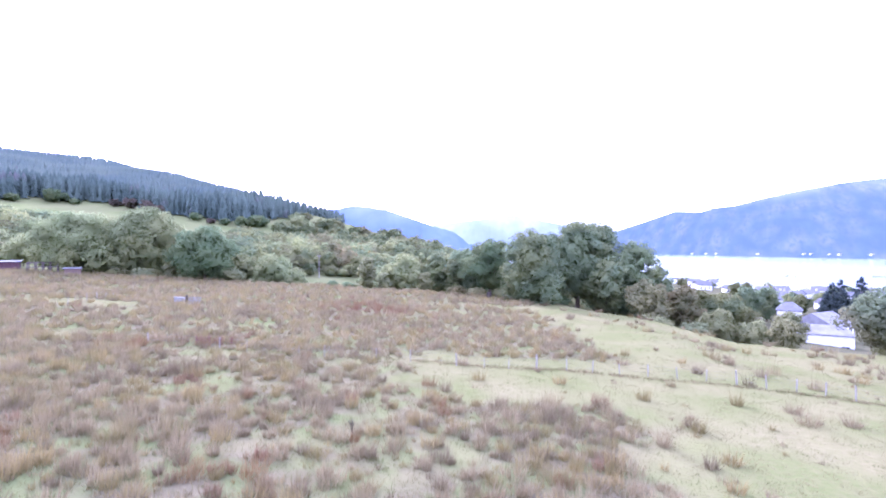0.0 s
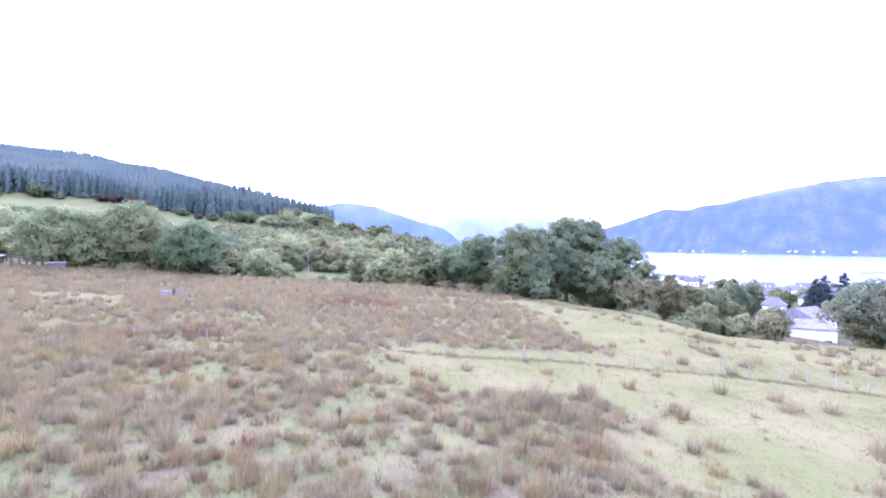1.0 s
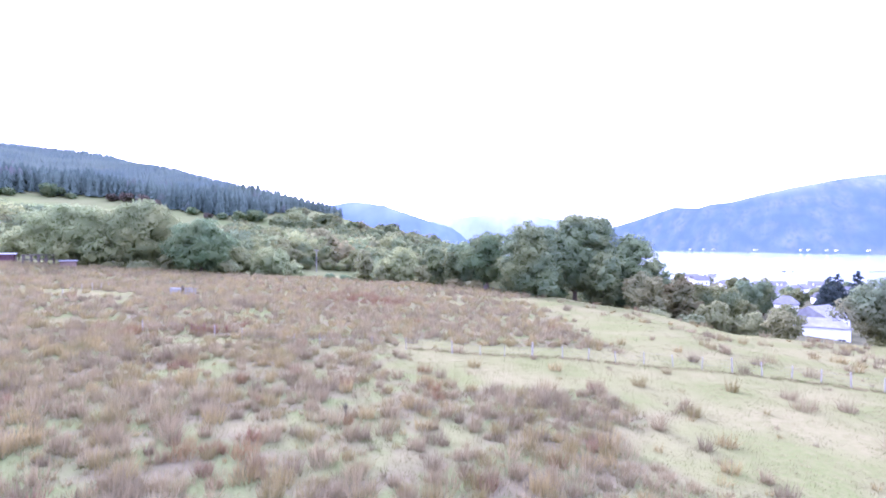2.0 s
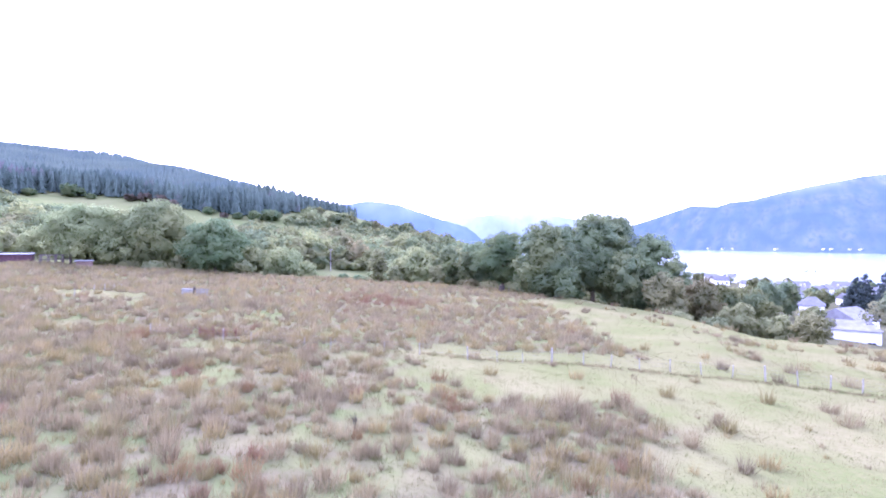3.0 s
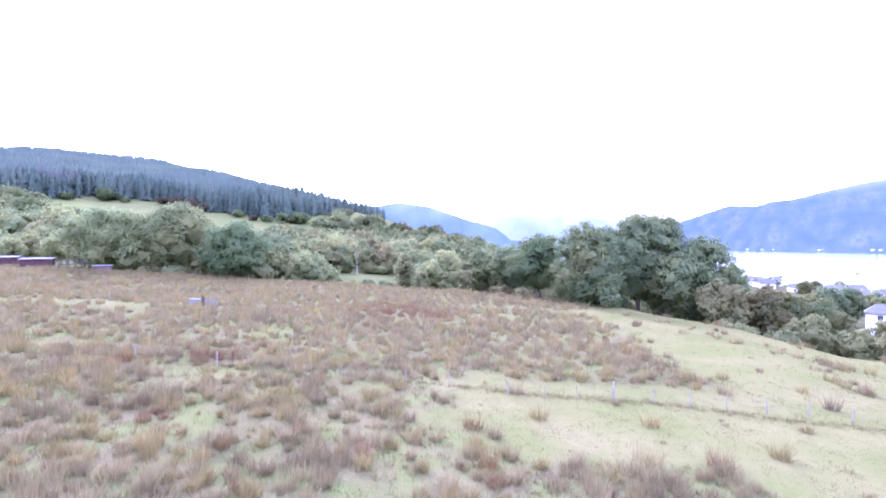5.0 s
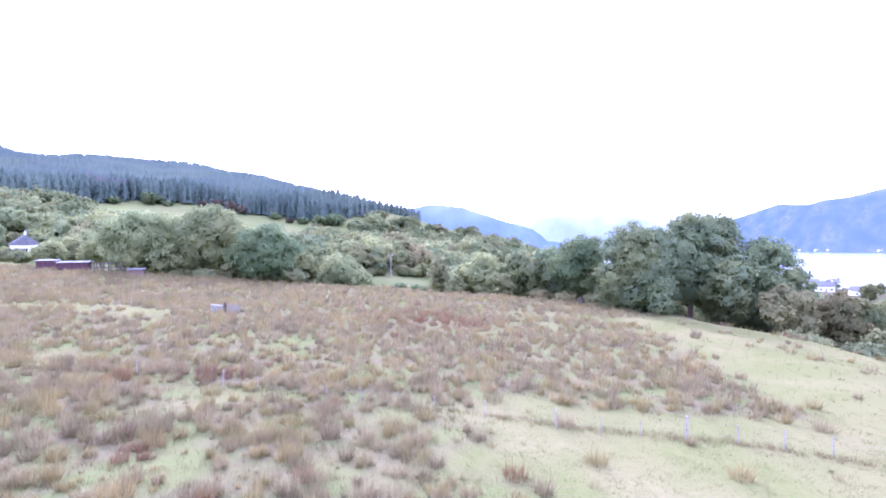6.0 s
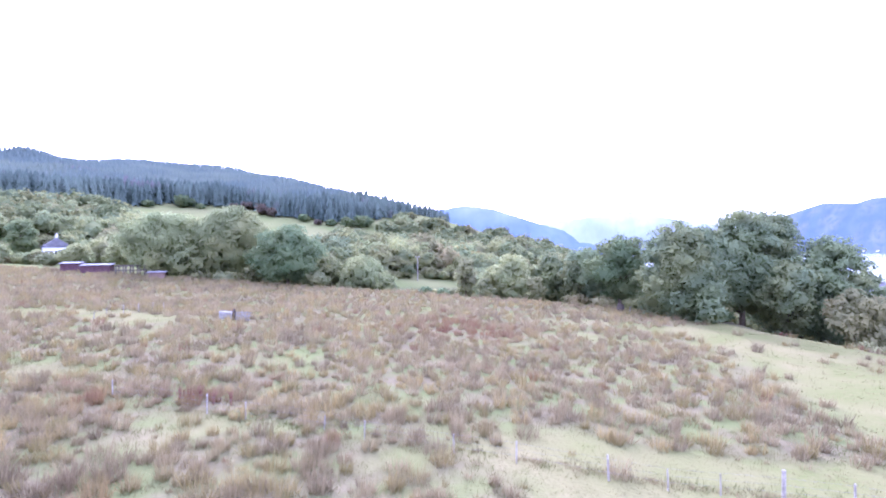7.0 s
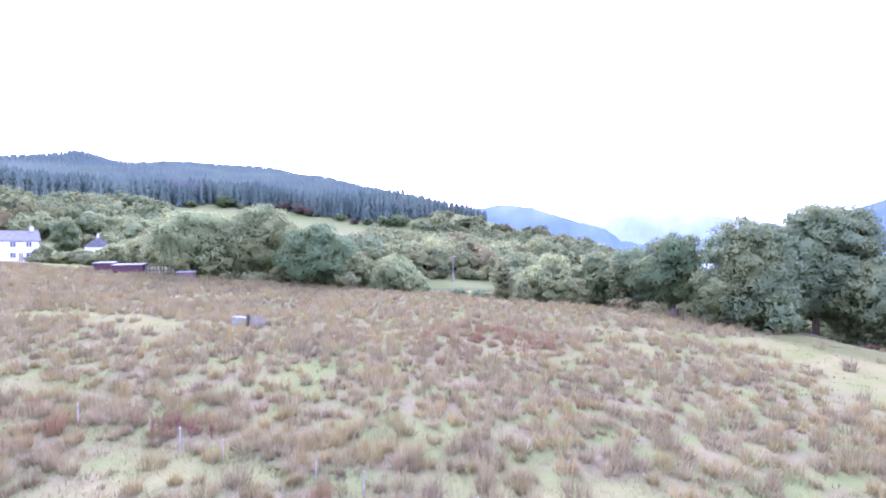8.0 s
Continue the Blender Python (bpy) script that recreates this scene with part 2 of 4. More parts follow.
def rush_material():
    """Dead and green rush stems: each tussock its own tone, paler tips."""
    m, n, l, p = shader("rush_stems", 0.9, 0, 0.03)
    att = n.new("ShaderNodeAttribute")
    att.attribute_name = "tone"
    sep = n.new("ShaderNodeSeparateColor")
    l.new(att.outputs["Color"], sep.inputs[0])
    ramp = n.new("ShaderNodeValToRGB")
    e = ramp.color_ramp.elements
    e[0].position, e[0].color = 0.0, (0.102, 0.080, 0.045, 1)
    e[1].position, e[1].color = 1.0, (0.275, 0.219, 0.076, 1)
    for pos, c in ((0.2, (0.161, 0.132, 0.069)), (0.4, (0.237, 0.192, 0.094)), (0.55, (0.284, 0.235, 0.118)), (0.7, (0.180, 0.155, 0.048)), (0.86, (0.284, 0.224, 0.080))):
        e.new(pos).color = (*c, 1)
    l.new(sep.outputs[0], ramp.inputs[0])
    isl = n.new("ShaderNodeMapRange")
    isl.inputs[4].default_value = 0.55
    l.new(n.new("ShaderNodeNewGeometry").outputs["Random Per Island"], isl.inputs[0])
    c = mix(n, l, ramp.outputs[0], (0.270, 0.229, 0.118), isl.outputs[0])
    c = mix(n, l, c, (0.171, 0.080, 0.044), sep.outputs[1])
    l.new(c, p.inputs["Base Color"])
    tr = n.new("ShaderNodeBsdfTranslucent")
    l.new(c, tr.inputs[0])
    ms = n.new("ShaderNodeMixShader")
    ms.inputs[0].default_value = 0.3
    l.new(p.outputs[0], ms.inputs[1])
    l.new(tr.outputs[0], ms.inputs[2])
    l.new(ms.outputs[0], n["Material Output"].inputs[0])
    return m


GROUND = ground_material()
RUSH = rush_material()
GRASS = blade_material("grass_blades", (0.165, 0.158, 0.062), (0.22, 0.19, 0.092), (0.136, 0.148, 0.05), (0.228, 0.203, 0.092))


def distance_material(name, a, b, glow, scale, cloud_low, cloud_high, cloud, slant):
    """Far hillside: woods and moor; blue haze, and torn low cloud on its upper part, are put in as glow."""
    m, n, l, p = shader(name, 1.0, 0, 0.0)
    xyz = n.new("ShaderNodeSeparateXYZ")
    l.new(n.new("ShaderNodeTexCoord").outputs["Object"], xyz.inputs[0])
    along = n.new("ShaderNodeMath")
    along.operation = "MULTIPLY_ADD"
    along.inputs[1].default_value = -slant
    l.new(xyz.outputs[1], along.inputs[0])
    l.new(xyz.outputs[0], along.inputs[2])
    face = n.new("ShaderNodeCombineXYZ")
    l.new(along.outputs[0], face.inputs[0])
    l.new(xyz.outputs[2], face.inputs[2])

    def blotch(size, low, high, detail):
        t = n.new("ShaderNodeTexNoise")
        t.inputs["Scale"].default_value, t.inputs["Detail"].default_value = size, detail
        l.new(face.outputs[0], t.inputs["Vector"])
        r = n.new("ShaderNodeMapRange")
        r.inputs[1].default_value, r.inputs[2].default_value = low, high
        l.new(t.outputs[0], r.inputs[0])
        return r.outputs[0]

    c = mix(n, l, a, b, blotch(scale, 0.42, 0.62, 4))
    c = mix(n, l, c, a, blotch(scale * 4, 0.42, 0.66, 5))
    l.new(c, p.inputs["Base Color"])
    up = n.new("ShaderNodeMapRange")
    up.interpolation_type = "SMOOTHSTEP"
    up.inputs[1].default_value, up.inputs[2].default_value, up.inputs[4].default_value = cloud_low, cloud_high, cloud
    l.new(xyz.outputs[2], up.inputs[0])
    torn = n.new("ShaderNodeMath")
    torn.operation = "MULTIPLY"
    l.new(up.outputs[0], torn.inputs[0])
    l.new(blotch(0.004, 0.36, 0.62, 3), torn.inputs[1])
    # haze tint and white cloud are painted as emitted colour
    haze_glow = mix(n, l, tuple(v * 0.93 for v in glow), tuple(v * 1.06 for v in glow), blotch(scale * 1.3, 0.38, 0.64, 5))
    l.new(mix(n, l, haze_glow, (0.29, 0.305, 0.335), torn.outputs[0]), p.inputs["Emission Color"])
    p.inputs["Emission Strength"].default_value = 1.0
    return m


# the third colour of each is its haze, given off as glow
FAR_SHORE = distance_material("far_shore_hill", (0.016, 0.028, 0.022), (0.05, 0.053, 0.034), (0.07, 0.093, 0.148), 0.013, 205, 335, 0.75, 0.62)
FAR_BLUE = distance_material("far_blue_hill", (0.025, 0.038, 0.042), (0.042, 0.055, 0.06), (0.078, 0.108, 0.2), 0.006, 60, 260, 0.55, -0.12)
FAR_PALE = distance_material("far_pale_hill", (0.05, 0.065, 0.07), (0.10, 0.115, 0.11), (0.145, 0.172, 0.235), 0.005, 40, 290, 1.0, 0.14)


# ---- mesh helpers ----
def mesh_object(name, verts, faces, material, parent=None):
    me = bpy.data.meshes.new(name)
    me.from_pydata(verts, [], faces)
    me.materials.append(material)
    ob = new(name, me)
    ob.parent = parent
    return ob


def part(name, bm, material, parent, label=""):
    me = bpy.data.meshes.new(name)
    bm.to_mesh(me)
    bm.free()
    me.materials.append(material)
    ob = new(name, me)
    ob.parent = parent
    if label:
        ob["label"] = label
    return ob


def fast_mesh(name, verts, size, material, parent=None, normals=None):
    """A mesh of loose triangles (size 3) or quads (size 4) from an array of corners, with the way each corner faces where it is given."""
    verts = np.asarray(verts, np.float32).reshape(-1, 3)
    count = len(verts) // size
    me = bpy.data.meshes.new(name)
    me.vertices.add(len(verts))
    me.vertices.foreach_set("co", verts.ravel())
    me.loops.add(len(verts))
    me.loops.foreach_set("vertex_index", np.arange(len(verts), dtype=np.int32))
    me.polygons.add(count)
    me.polygons.foreach_set("loop_start", np.arange(0, len(verts), size, dtype=np.int32))
    me.update(calc_edges=True)
    if normals is not None:
        me.polygons.foreach_set("use_smooth", np.ones(count, bool))
        me.normals_split_custom_set_from_vertices(np.asarray(normals, np.float32))
    me.materials.append(material)
    ob = new(name, me)
    ob.parent = parent
    return ob


def add_box(bm, x0, x1, y0, y1, z0, z1, m=None):
    made = bmesh.ops.create_cube(bm, size=1, matrix=Matrix.Translation(((x0 + x1) / 2, (y0 + y1) / 2, (z0 + z1) / 2)) @ Matrix.Diagonal((x1 - x0, y1 - y0, z1 - z0, 1)))
    if m:
        bmesh.ops.transform(bm, matrix=m, verts=made["verts"])
    return made["verts"]


def add_limb(bm, a, b, ra, rb, sides=7):
    a, b = Vector(a), Vector(b)
    d = b - a
    turn = d.to_track_quat("Z", "Y").to_matrix().to_4x4()
    bmesh.ops.create_cone(bm, cap_ends=True, segments=sides, radius1=ra, radius2=rb, depth=d.length, matrix=Matrix.Translation((a + b) / 2) @ turn)


# ---- ground ----
def spread(lo, hi, fine_lo, fine_hi, step, grow):
    mid = list(np.arange(fine_lo, fine_hi, step))
    out, d, v = [], step, fine_hi
    while v < hi:
        out.append(v)
        d *= grow
        v += d
    out.append(hi)
    low, d, v = [], step, fine_lo
    while v > lo:
        d *= grow
        v -= d
        low.append(max(v, lo))
    return np.array(low[::-1] + mid + out)


def build_ground():
    xs = spread(-4200, 4200, -70, 70, 1.3, 1.07)
    ys = spread(-1500, 4400, 5, 125, 1.3, 1.06)
    gx, gy = np.meshgrid(xs, ys)
    gz = height(gx, gy)
    w, h = len(xs), len(ys)
    verts = np.stack([gx, gy, gz], -1).reshape(-1, 3)
    i = (np.arange(h - 1)[:, None] * w + np.arange(w - 1)[None, :]).ravel()
    faces = np.stack([i, i + 1, i + w + 1, i + w], -1)
    me = bpy.data.meshes.new("ground")
    me.from_pydata(verts.tolist(), [], faces.tolist())
    col = me.color_attributes.new("cover", "FLOAT_COLOR", "POINT")
    e = field_edge(gx)
    s = -0.87 * gx + 0.5 * gy
    past = smooth(e - 2, e + 6, gy)
    wood = smooth(e + 2, e + 8, gy) * smooth(-70, -40, gx)
    open_slope = smooth(-0.42, -0.5, gx / np.maximum(gy, 1)) * smooth(130, 160, s)
    strip = smooth(14, 9, np.abs(gy - 218 - gx)) * smooth(-100, -90, gx) * smooth(-22, -27, gx)
    wood = wood * (1 - open_slope) * (1 - strip)
    c = np.stack([rushes(gx, gy) * (1 - past), past, wood * 0.9, np.ones_like(gx)], -1)
    col.data.foreach_set("color", c.astype(np.float32).ravel())
    me.materials.append(GROUND)
    me.polygons.foreach_set("use_smooth", np.ones(len(faces), bool))
    return tagged(new("ground", me), "rough sloping pasture of straw-coloured and green grass", "ground", kind="structure")


build_ground()


def build_water():
    m, n, l, p = shader("loch_water", 0.12, 0, 0.5)
    p.inputs["Base Color"].default_value = (0.25, 0.28, 0.3, 1)
    p.inputs["IOR"].default_value = 1.33
    bump(n, l, p, speckle(n, l, 0.25, 0.2, 0.8, 6), 1.0, 0.6)
    mesh_object("water", [(-400, 250, LOCH), (4300, 250, LOCH), (4300, 4300, LOCH), (-400, 4300, LOCH)], [(0, 1, 2, 3)], m)
    tagged(bpy.data.objects["water"], "pale loch water reflecting a white sky", "water", kind="structure")


build_water()


# ---- far hills ----
def far_hill(name, us, vs, near_y, depth, material, label, base=LOCH - 2, rough=1.0):
    """A hill range whose crest stands at the given slopes over the eye's level, from its foot near_y(u) back over depth metres."""
    u = np.linspace(us[0], us[-1], 220)
    k = np.concatenate([np.linspace(0, 1, 40), np.linspace(1.03, 1.5, 8)])
    uu, kk = np.meshgrid(u, k)
    foot = near_y(uu)
    yy = foot + depth * kk
    crest_v = np.interp(uu, us, vs)
    crest = 9.6 + crest_v * (foot + depth)
    up = np.where(kk <= 1, np.sin(np.clip(kk, 0, 1) * math.pi / 2) ** 1.25, 1 - (kk - 1) * 0.9)
    xx = uu * yy
    zz = base + (crest - base) * up + rough * (wave(xx, yy * 0.2, 420, 31) * 16 + wave(xx, yy * 0.2, 130, 32) * 7 + wave(xx, yy * 0.2, 45, 33) * 3) * np.sin(np.clip(kk, 0, 1) * math.pi)
    zz = zz + rough * wave(xx, yy * 0.2, 60, 35) * 2.5 * (kk > 0.3)
    w, h = len(u), len(k)
    i = (np.arange(h - 1)[:, None] * w + np.arange(w - 1)[None, :]).ravel()
    ob = mesh_object(name, np.stack([xx, yy, zz], -1).reshape(-1, 3).tolist(), np.stack([i, i + 1, i + w + 1, i + w], -1).tolist(), material)
    ob.data.polygons.foreach_set("use_smooth", np.ones(len(ob.data.polygons), bool))
    return tagged(ob, label, "hill", kind="structure")


def shore_y(u):
    return 34.6 / np.clip(0.0133 + 0.0188 * (u - 0.406), 0.0118, 0.03)


# the blue and pale tints are haze put into each material's glow
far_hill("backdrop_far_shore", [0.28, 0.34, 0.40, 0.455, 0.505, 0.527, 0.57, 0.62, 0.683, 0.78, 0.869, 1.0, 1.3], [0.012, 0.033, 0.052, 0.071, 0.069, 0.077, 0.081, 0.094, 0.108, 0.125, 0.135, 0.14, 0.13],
         shore_y, 850, FAR_SHORE, "wooded hillside across the loch, blue haze put in as glow", rough=0.25)
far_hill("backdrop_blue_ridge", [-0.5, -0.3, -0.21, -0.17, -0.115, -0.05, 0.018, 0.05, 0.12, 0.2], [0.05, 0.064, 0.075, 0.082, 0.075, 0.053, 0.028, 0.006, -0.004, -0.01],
         lambda u: 1900 + 0 * u, 700, FAR_BLUE, "distant ridge, blue haze and low cloud put in as glow")
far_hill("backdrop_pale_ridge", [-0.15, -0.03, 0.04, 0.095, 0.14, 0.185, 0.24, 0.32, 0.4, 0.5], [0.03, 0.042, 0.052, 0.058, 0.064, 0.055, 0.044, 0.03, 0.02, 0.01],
         lambda u: 3300 + 0 * u, 700, FAR_PALE, "distant mountain, pale haze and cloud put in as glow")


# ---- trees ----
def unit(v):
    return v / np.linalg.norm(v, axis=-1)[..., None]


def tree_lobes(r, height_m, width, low, count, small=0.13, large=0.22):
    """Lobes that fill an uneven crown of that height and width, hanging down to low."""
    out = []
    for k in range(count):
        f = (k + 0.5) / count
        size = width * r.uniform(small, large)
        z = low + size * 0.6 + (height_m - low - size * 1.35) * f ** 0.85
        reach = width / 2 * math.sqrt(max(0.06, 1 - (max(0.0, f - 0.4) / 0.66) ** 2)) * (0.75 + 0.25 * min(1, f * 3))
        a = k * 2.4 + r.uniform(-0.5, 0.5)
        rad = max(0, reach - size * 0.75) * (r.uniform(0.7, 1.05) if k % 4 else r.uniform(0.0, 0.5))
        out.append((rad * math.cos(a), rad * math.sin(a), z, size, size * r.uniform(0.65, 0.9)))
    return out


def clump_faces():
    """The twelve faces of a rhombic dodecahedron, as an array of corners."""
    out = []
    for i in range(3):
        j, k = (i + 1) % 3, (i + 2) % 3
        for sj in (-1, 1):
            for sk in (-1, 1):
                q = np.zeros((4, 3))
                q[0, i], q[2, i] = -1, 1
                q[0, j] = q[2, j] = sj
                q[0, k] = q[2, k] = sk
                q[1, j], q[3, k] = 2 * sj, 2 * sk
                if np.dot(np.cross(q[1] - q[0], q[2] - q[0]), q.mean(axis=0)) < 0:
                    q = q[::-1]
                out.append(q / 1.85)
    return np.array(out)


CLUMP = clump_faces()


def domed_crown(r, domes, low, leaf, cover, ragged=0.1, clumps=13, soft=0.6):
    """A crown of leafy clumps round each dome (x, y, z, rx, rz): single leaves over close foliage at each heart. Returns corners, the way they face and how many are leaves."""
    box = np.array(domes, float)
    mids, sizes = [], []
    for i, (x, y, z, rx, rz) in enumerate(domes):
        k = np.arange(clumps) + 0.5
        up = 1 - 1.75 * k / clumps
        a = k * 2.39996 + r.uniform(0, 6.28)
        d = unit(np.stack([np.sqrt(1 - up * up) * np.cos(a), np.sqrt(1 - up * up) * np.sin(a), up], -1) + r.normal(0, 0.16, (clumps, 3)))
        c = np.array([x, y, z]) + d * np.array([rx, rx, rz]) * r.uniform(0.58, 0.92, (clumps, 1))
        ok = np.ones(clumps, bool)
        for j in range(len(domes)):
            if j != i:
                ok &= (((c - box[j, :3]) / box[j, [3, 3, 4]] * 1.5) ** 2).sum(axis=1) > 1
        mids.append(c[ok])
        sizes.append(rx * r.uniform(0.27, 0.48, ok.sum()) * (13 / clumps) ** 0.4)
    mids, sizes = np.concatenate(mids), np.concatenate(sizes)
    ok = mids[:, 2] - 0.3 * sizes > low
    mids, sizes = mids[ok], sizes[ok]
    heart = np.array([box[:, 0].mean(), box[:, 1].mean(), box[:, 2].mean() * 0.6 + box[:, 2].max() * 0.1])
    count = np.maximum(5, (cover * 4.2 * sizes ** 2 / (leaf * leaf)).astype(int))
    own = np.repeat(np.arange(len(mids)), count)
    d = unit(r.normal(size=(len(own), 3)) + np.array([0, 0, 0.3]))
    p = mids[own] + d * np.array([1, 1, 0.75]) * (sizes[own] * (1.12 * r.random(len(own)) ** 0.3 + 0.5 * ragged * r.normal(0, 1, len(own))))[:, None]
    ok = p[:, 2] > low
    d, p = d[ok], p[ok]
    face = unit(soft * d + (1.25 - soft) * unit(p - heart))
    nrm = unit(d + r.normal(size=d.shape) * 0.34)
    t = unit(np.cross(nrm, r.normal(size=d.shape)))
    b = np.cross(nrm, t)
    sz = leaf * r.uniform(0.6, 1.3, (len(p), 1))
    t, b = t * sz, b * sz * r.uniform(0.55, 0.9, (len(p), 1))
    leaves = np.stack([p - t, p - b * 0.9 + t * 0.2, p + t, p + b], 1).reshape(-1, 3)
    # the close foliage at the heart of each dome
    turn = r.uniform(0, 6.28, len(box))
    c, e = np.cos(turn)[:, None, None], np.sin(turn)[:, None, None]
    x, y, z = CLUMP[None, ..., 0], CLUMP[None, ..., 1], CLUMP[None, ..., 2]
    core = np.stack([x * c - y * e, x * e + y * c, np.broadcast_to(z, (len(box), 12, 4))], -1)
    core = box[:, None, None, :3] + core * 0.6 * box[:, None, None][..., [3, 3, 4]]
    core = core[box[:, 2] - 0.5 * box[:, 4] > low]
    core_face = unit(core - heart)
    return np.concatenate([leaves, core.reshape(-1, 3)]), np.concatenate([np.repeat(face, 4, axis=0), core_face.reshape(-1, 3)]), len(leaves) // 4


def wood_domes(r, height_m, width, low):
    """One main dome and seven smaller round it."""
    big = width * 0.42
    domes = [(0.0, 0.0, height_m - big * 0.95, big, big * 0.95)]
    for k in range(7):
        a, size = k * 0.9 + r.uniform(-0.3, 0.3), width * r.uniform(0.24, 0.31)
        rad = width / 2 - size * r.uniform(0.85, 1.15)
        domes.append((rad * math.cos(a), rad * math.sin(a), low + size * 0.5 + (height_m * 0.8 - low - size * 1.2) * r.uniform(0.0, 1.0), size, size * r.uniform(0.8, 1.0)))
    return domes


CROWNS = {}


def make_tree(name, seed, height_m, width, low, lobes, leaf, cover, ragged, material, label, category="tree", trunks=1, limbs=7, small=0.16, large=0.25, dome=False):
    """A tree as an Empty with a trunk and a crown, its base at the origin."""
    r = np.random.default_rng(seed)
    root = tagged(new(name), label, category)
    ls = tree_lobes(r, height_m, width, low, lobes, small, large)
    bm = bmesh.new()
    for k in range(trunks):
        ox = 0 if trunks == 1 else r.uniform(-0.5, 0.5)
        lean = Vector((r.uniform(-0.06, 0.06) * height_m, r.uniform(-0.06, 0.06) * height_m, 0))
        tr = (0.022 * height_m + 0.02) / math.sqrt(trunks)
        pts = [Vector((ox, 0, -1.0))] + [Vector((ox, 0, 0)) + lean * f + Vector((r.uniform(-0.1, 0.1), r.uniform(-0.1, 0.1), height_m * f)) for f in (0.12, 0.3, 0.5, 0.72, 0.85)]
        rad = [tr * 1.5, tr, tr * 0.8, tr * 0.6, tr * 0.35, tr * 0.12]
        for i in range(5):
            add_limb(bm, pts[i], pts[i + 1], rad[i], rad[i + 1])
    for k in range(limbs):
        x, y, z, rx, rz = ls[(k * 3 + 1) % len(ls)]
        f = min(0.6, max(0.15, (z - rx) / height_m * 0.75))
        add_limb(bm, (0, 0, height_m * f), (x * 0.9, y * 0.9, z), 0.012 * height_m, 0.003 * height_m, 5)
    part("trunk", bm, BARK, root)
    if dome:
        ls = wood_domes(r, height_m, width, low)
    leaves, face, single = domed_crown(r, ls, low * 0.6, leaf, cover, ragged, 11 if dome else 13, 0.35 if dome else 0.55)
    CROWNS[seed] = (leaves, face, single, material)
    fast_mesh("crown", leaves, 4, material, root, face)
    return root


def plant(x, y, height_m, width, low, kind, seed, sink=0.2):
    """One tree or bush of its own shape at a place, by kind."""
    name, material, label, category, trunks, leaf, cover, ragged, lobes = kind
    ob = make_tree(name, seed, height_m, width, low, lobes, leaf, cover, ragged, material, label, category, trunks, 9 if category == "tree" else 4)
    ob.location = (x, y, ground_at(x, y) - sink)
    return ob


OAK_KIND = ("oak_tree", OAK, "large dark-green oak at the field's lower edge", "tree", 1, 0.2, 0.8, 0.17, 24)
TALL_OAK = ("oak_tree", OAK, "tall dark-green oak in a close clump of oaks", "tree", 1, 0.22, 0.78, 0.17, 24)
LOW_OAK = ("oak_tree", OAK, "dark-green oak with a dense low crown", "tree", 1, 0.22, 0.8, 0.16, 20)
DARK_OAK = ("oak_tree", DARKLEAF, "very dark green oak beside the pale willows", "tree", 1, 0.22, 0.8, 0.16, 20)
WILLOW = ("willow_tree", ASH, "broad grey-green willow with a rounded crown", "tree", 3, 0.22, 0.75, 0.22, 24)
SCRUB = ("willow_tree", ASH, "pale grey-green willow scrub tree", "tree", 3, 0.25, 0.8, 0.2, 15)
GREY_BUSH = ("bush", GREYLEAF, "low rounded grey-green bush by the field", "bush", 3, 0.2, 1.15, 0.16, 11)
BROWN_BUSH = ("bush", BROWNLEAF, "rusty-brown autumn bush by the field", "bush", 3, 0.22, 1.0, 0.2, 12)
GREEN_BUSH = ("bush", WOODLEAF, "green shrub at the foot of the wood", "bush", 3, 0.21, 1.1, 0.18, 12)
BROAD = ("broadleaf_tree", WOODLEAF, "mid-green broadleaf tree below the field", "tree", 1, 0.27, 0.85, 0.17, 15)
AUTUMN = ("broadleaf_tree", TURNLEAF, "broad grey-green tree just turning in autumn", "tree", 1, 0.22, 1.0, 0.17, 18)
FAR_BUSH = ("bush", RUSSETLEAF, "dull brown-green bush below the plantation", "bush", 3, 0.55, 1.2, 0.15, 9)
FAR_GREEN = ("bush", DARKLEAF, "grey-green bush below the plantation", "bush", 3, 0.55, 1.2, 0.15, 9)
DARK_BUSH = ("bush", DARKLEAF, "dark-green low shrub beyond the field edge", "bush", 3, 0.2, 1.1, 0.18, 10)

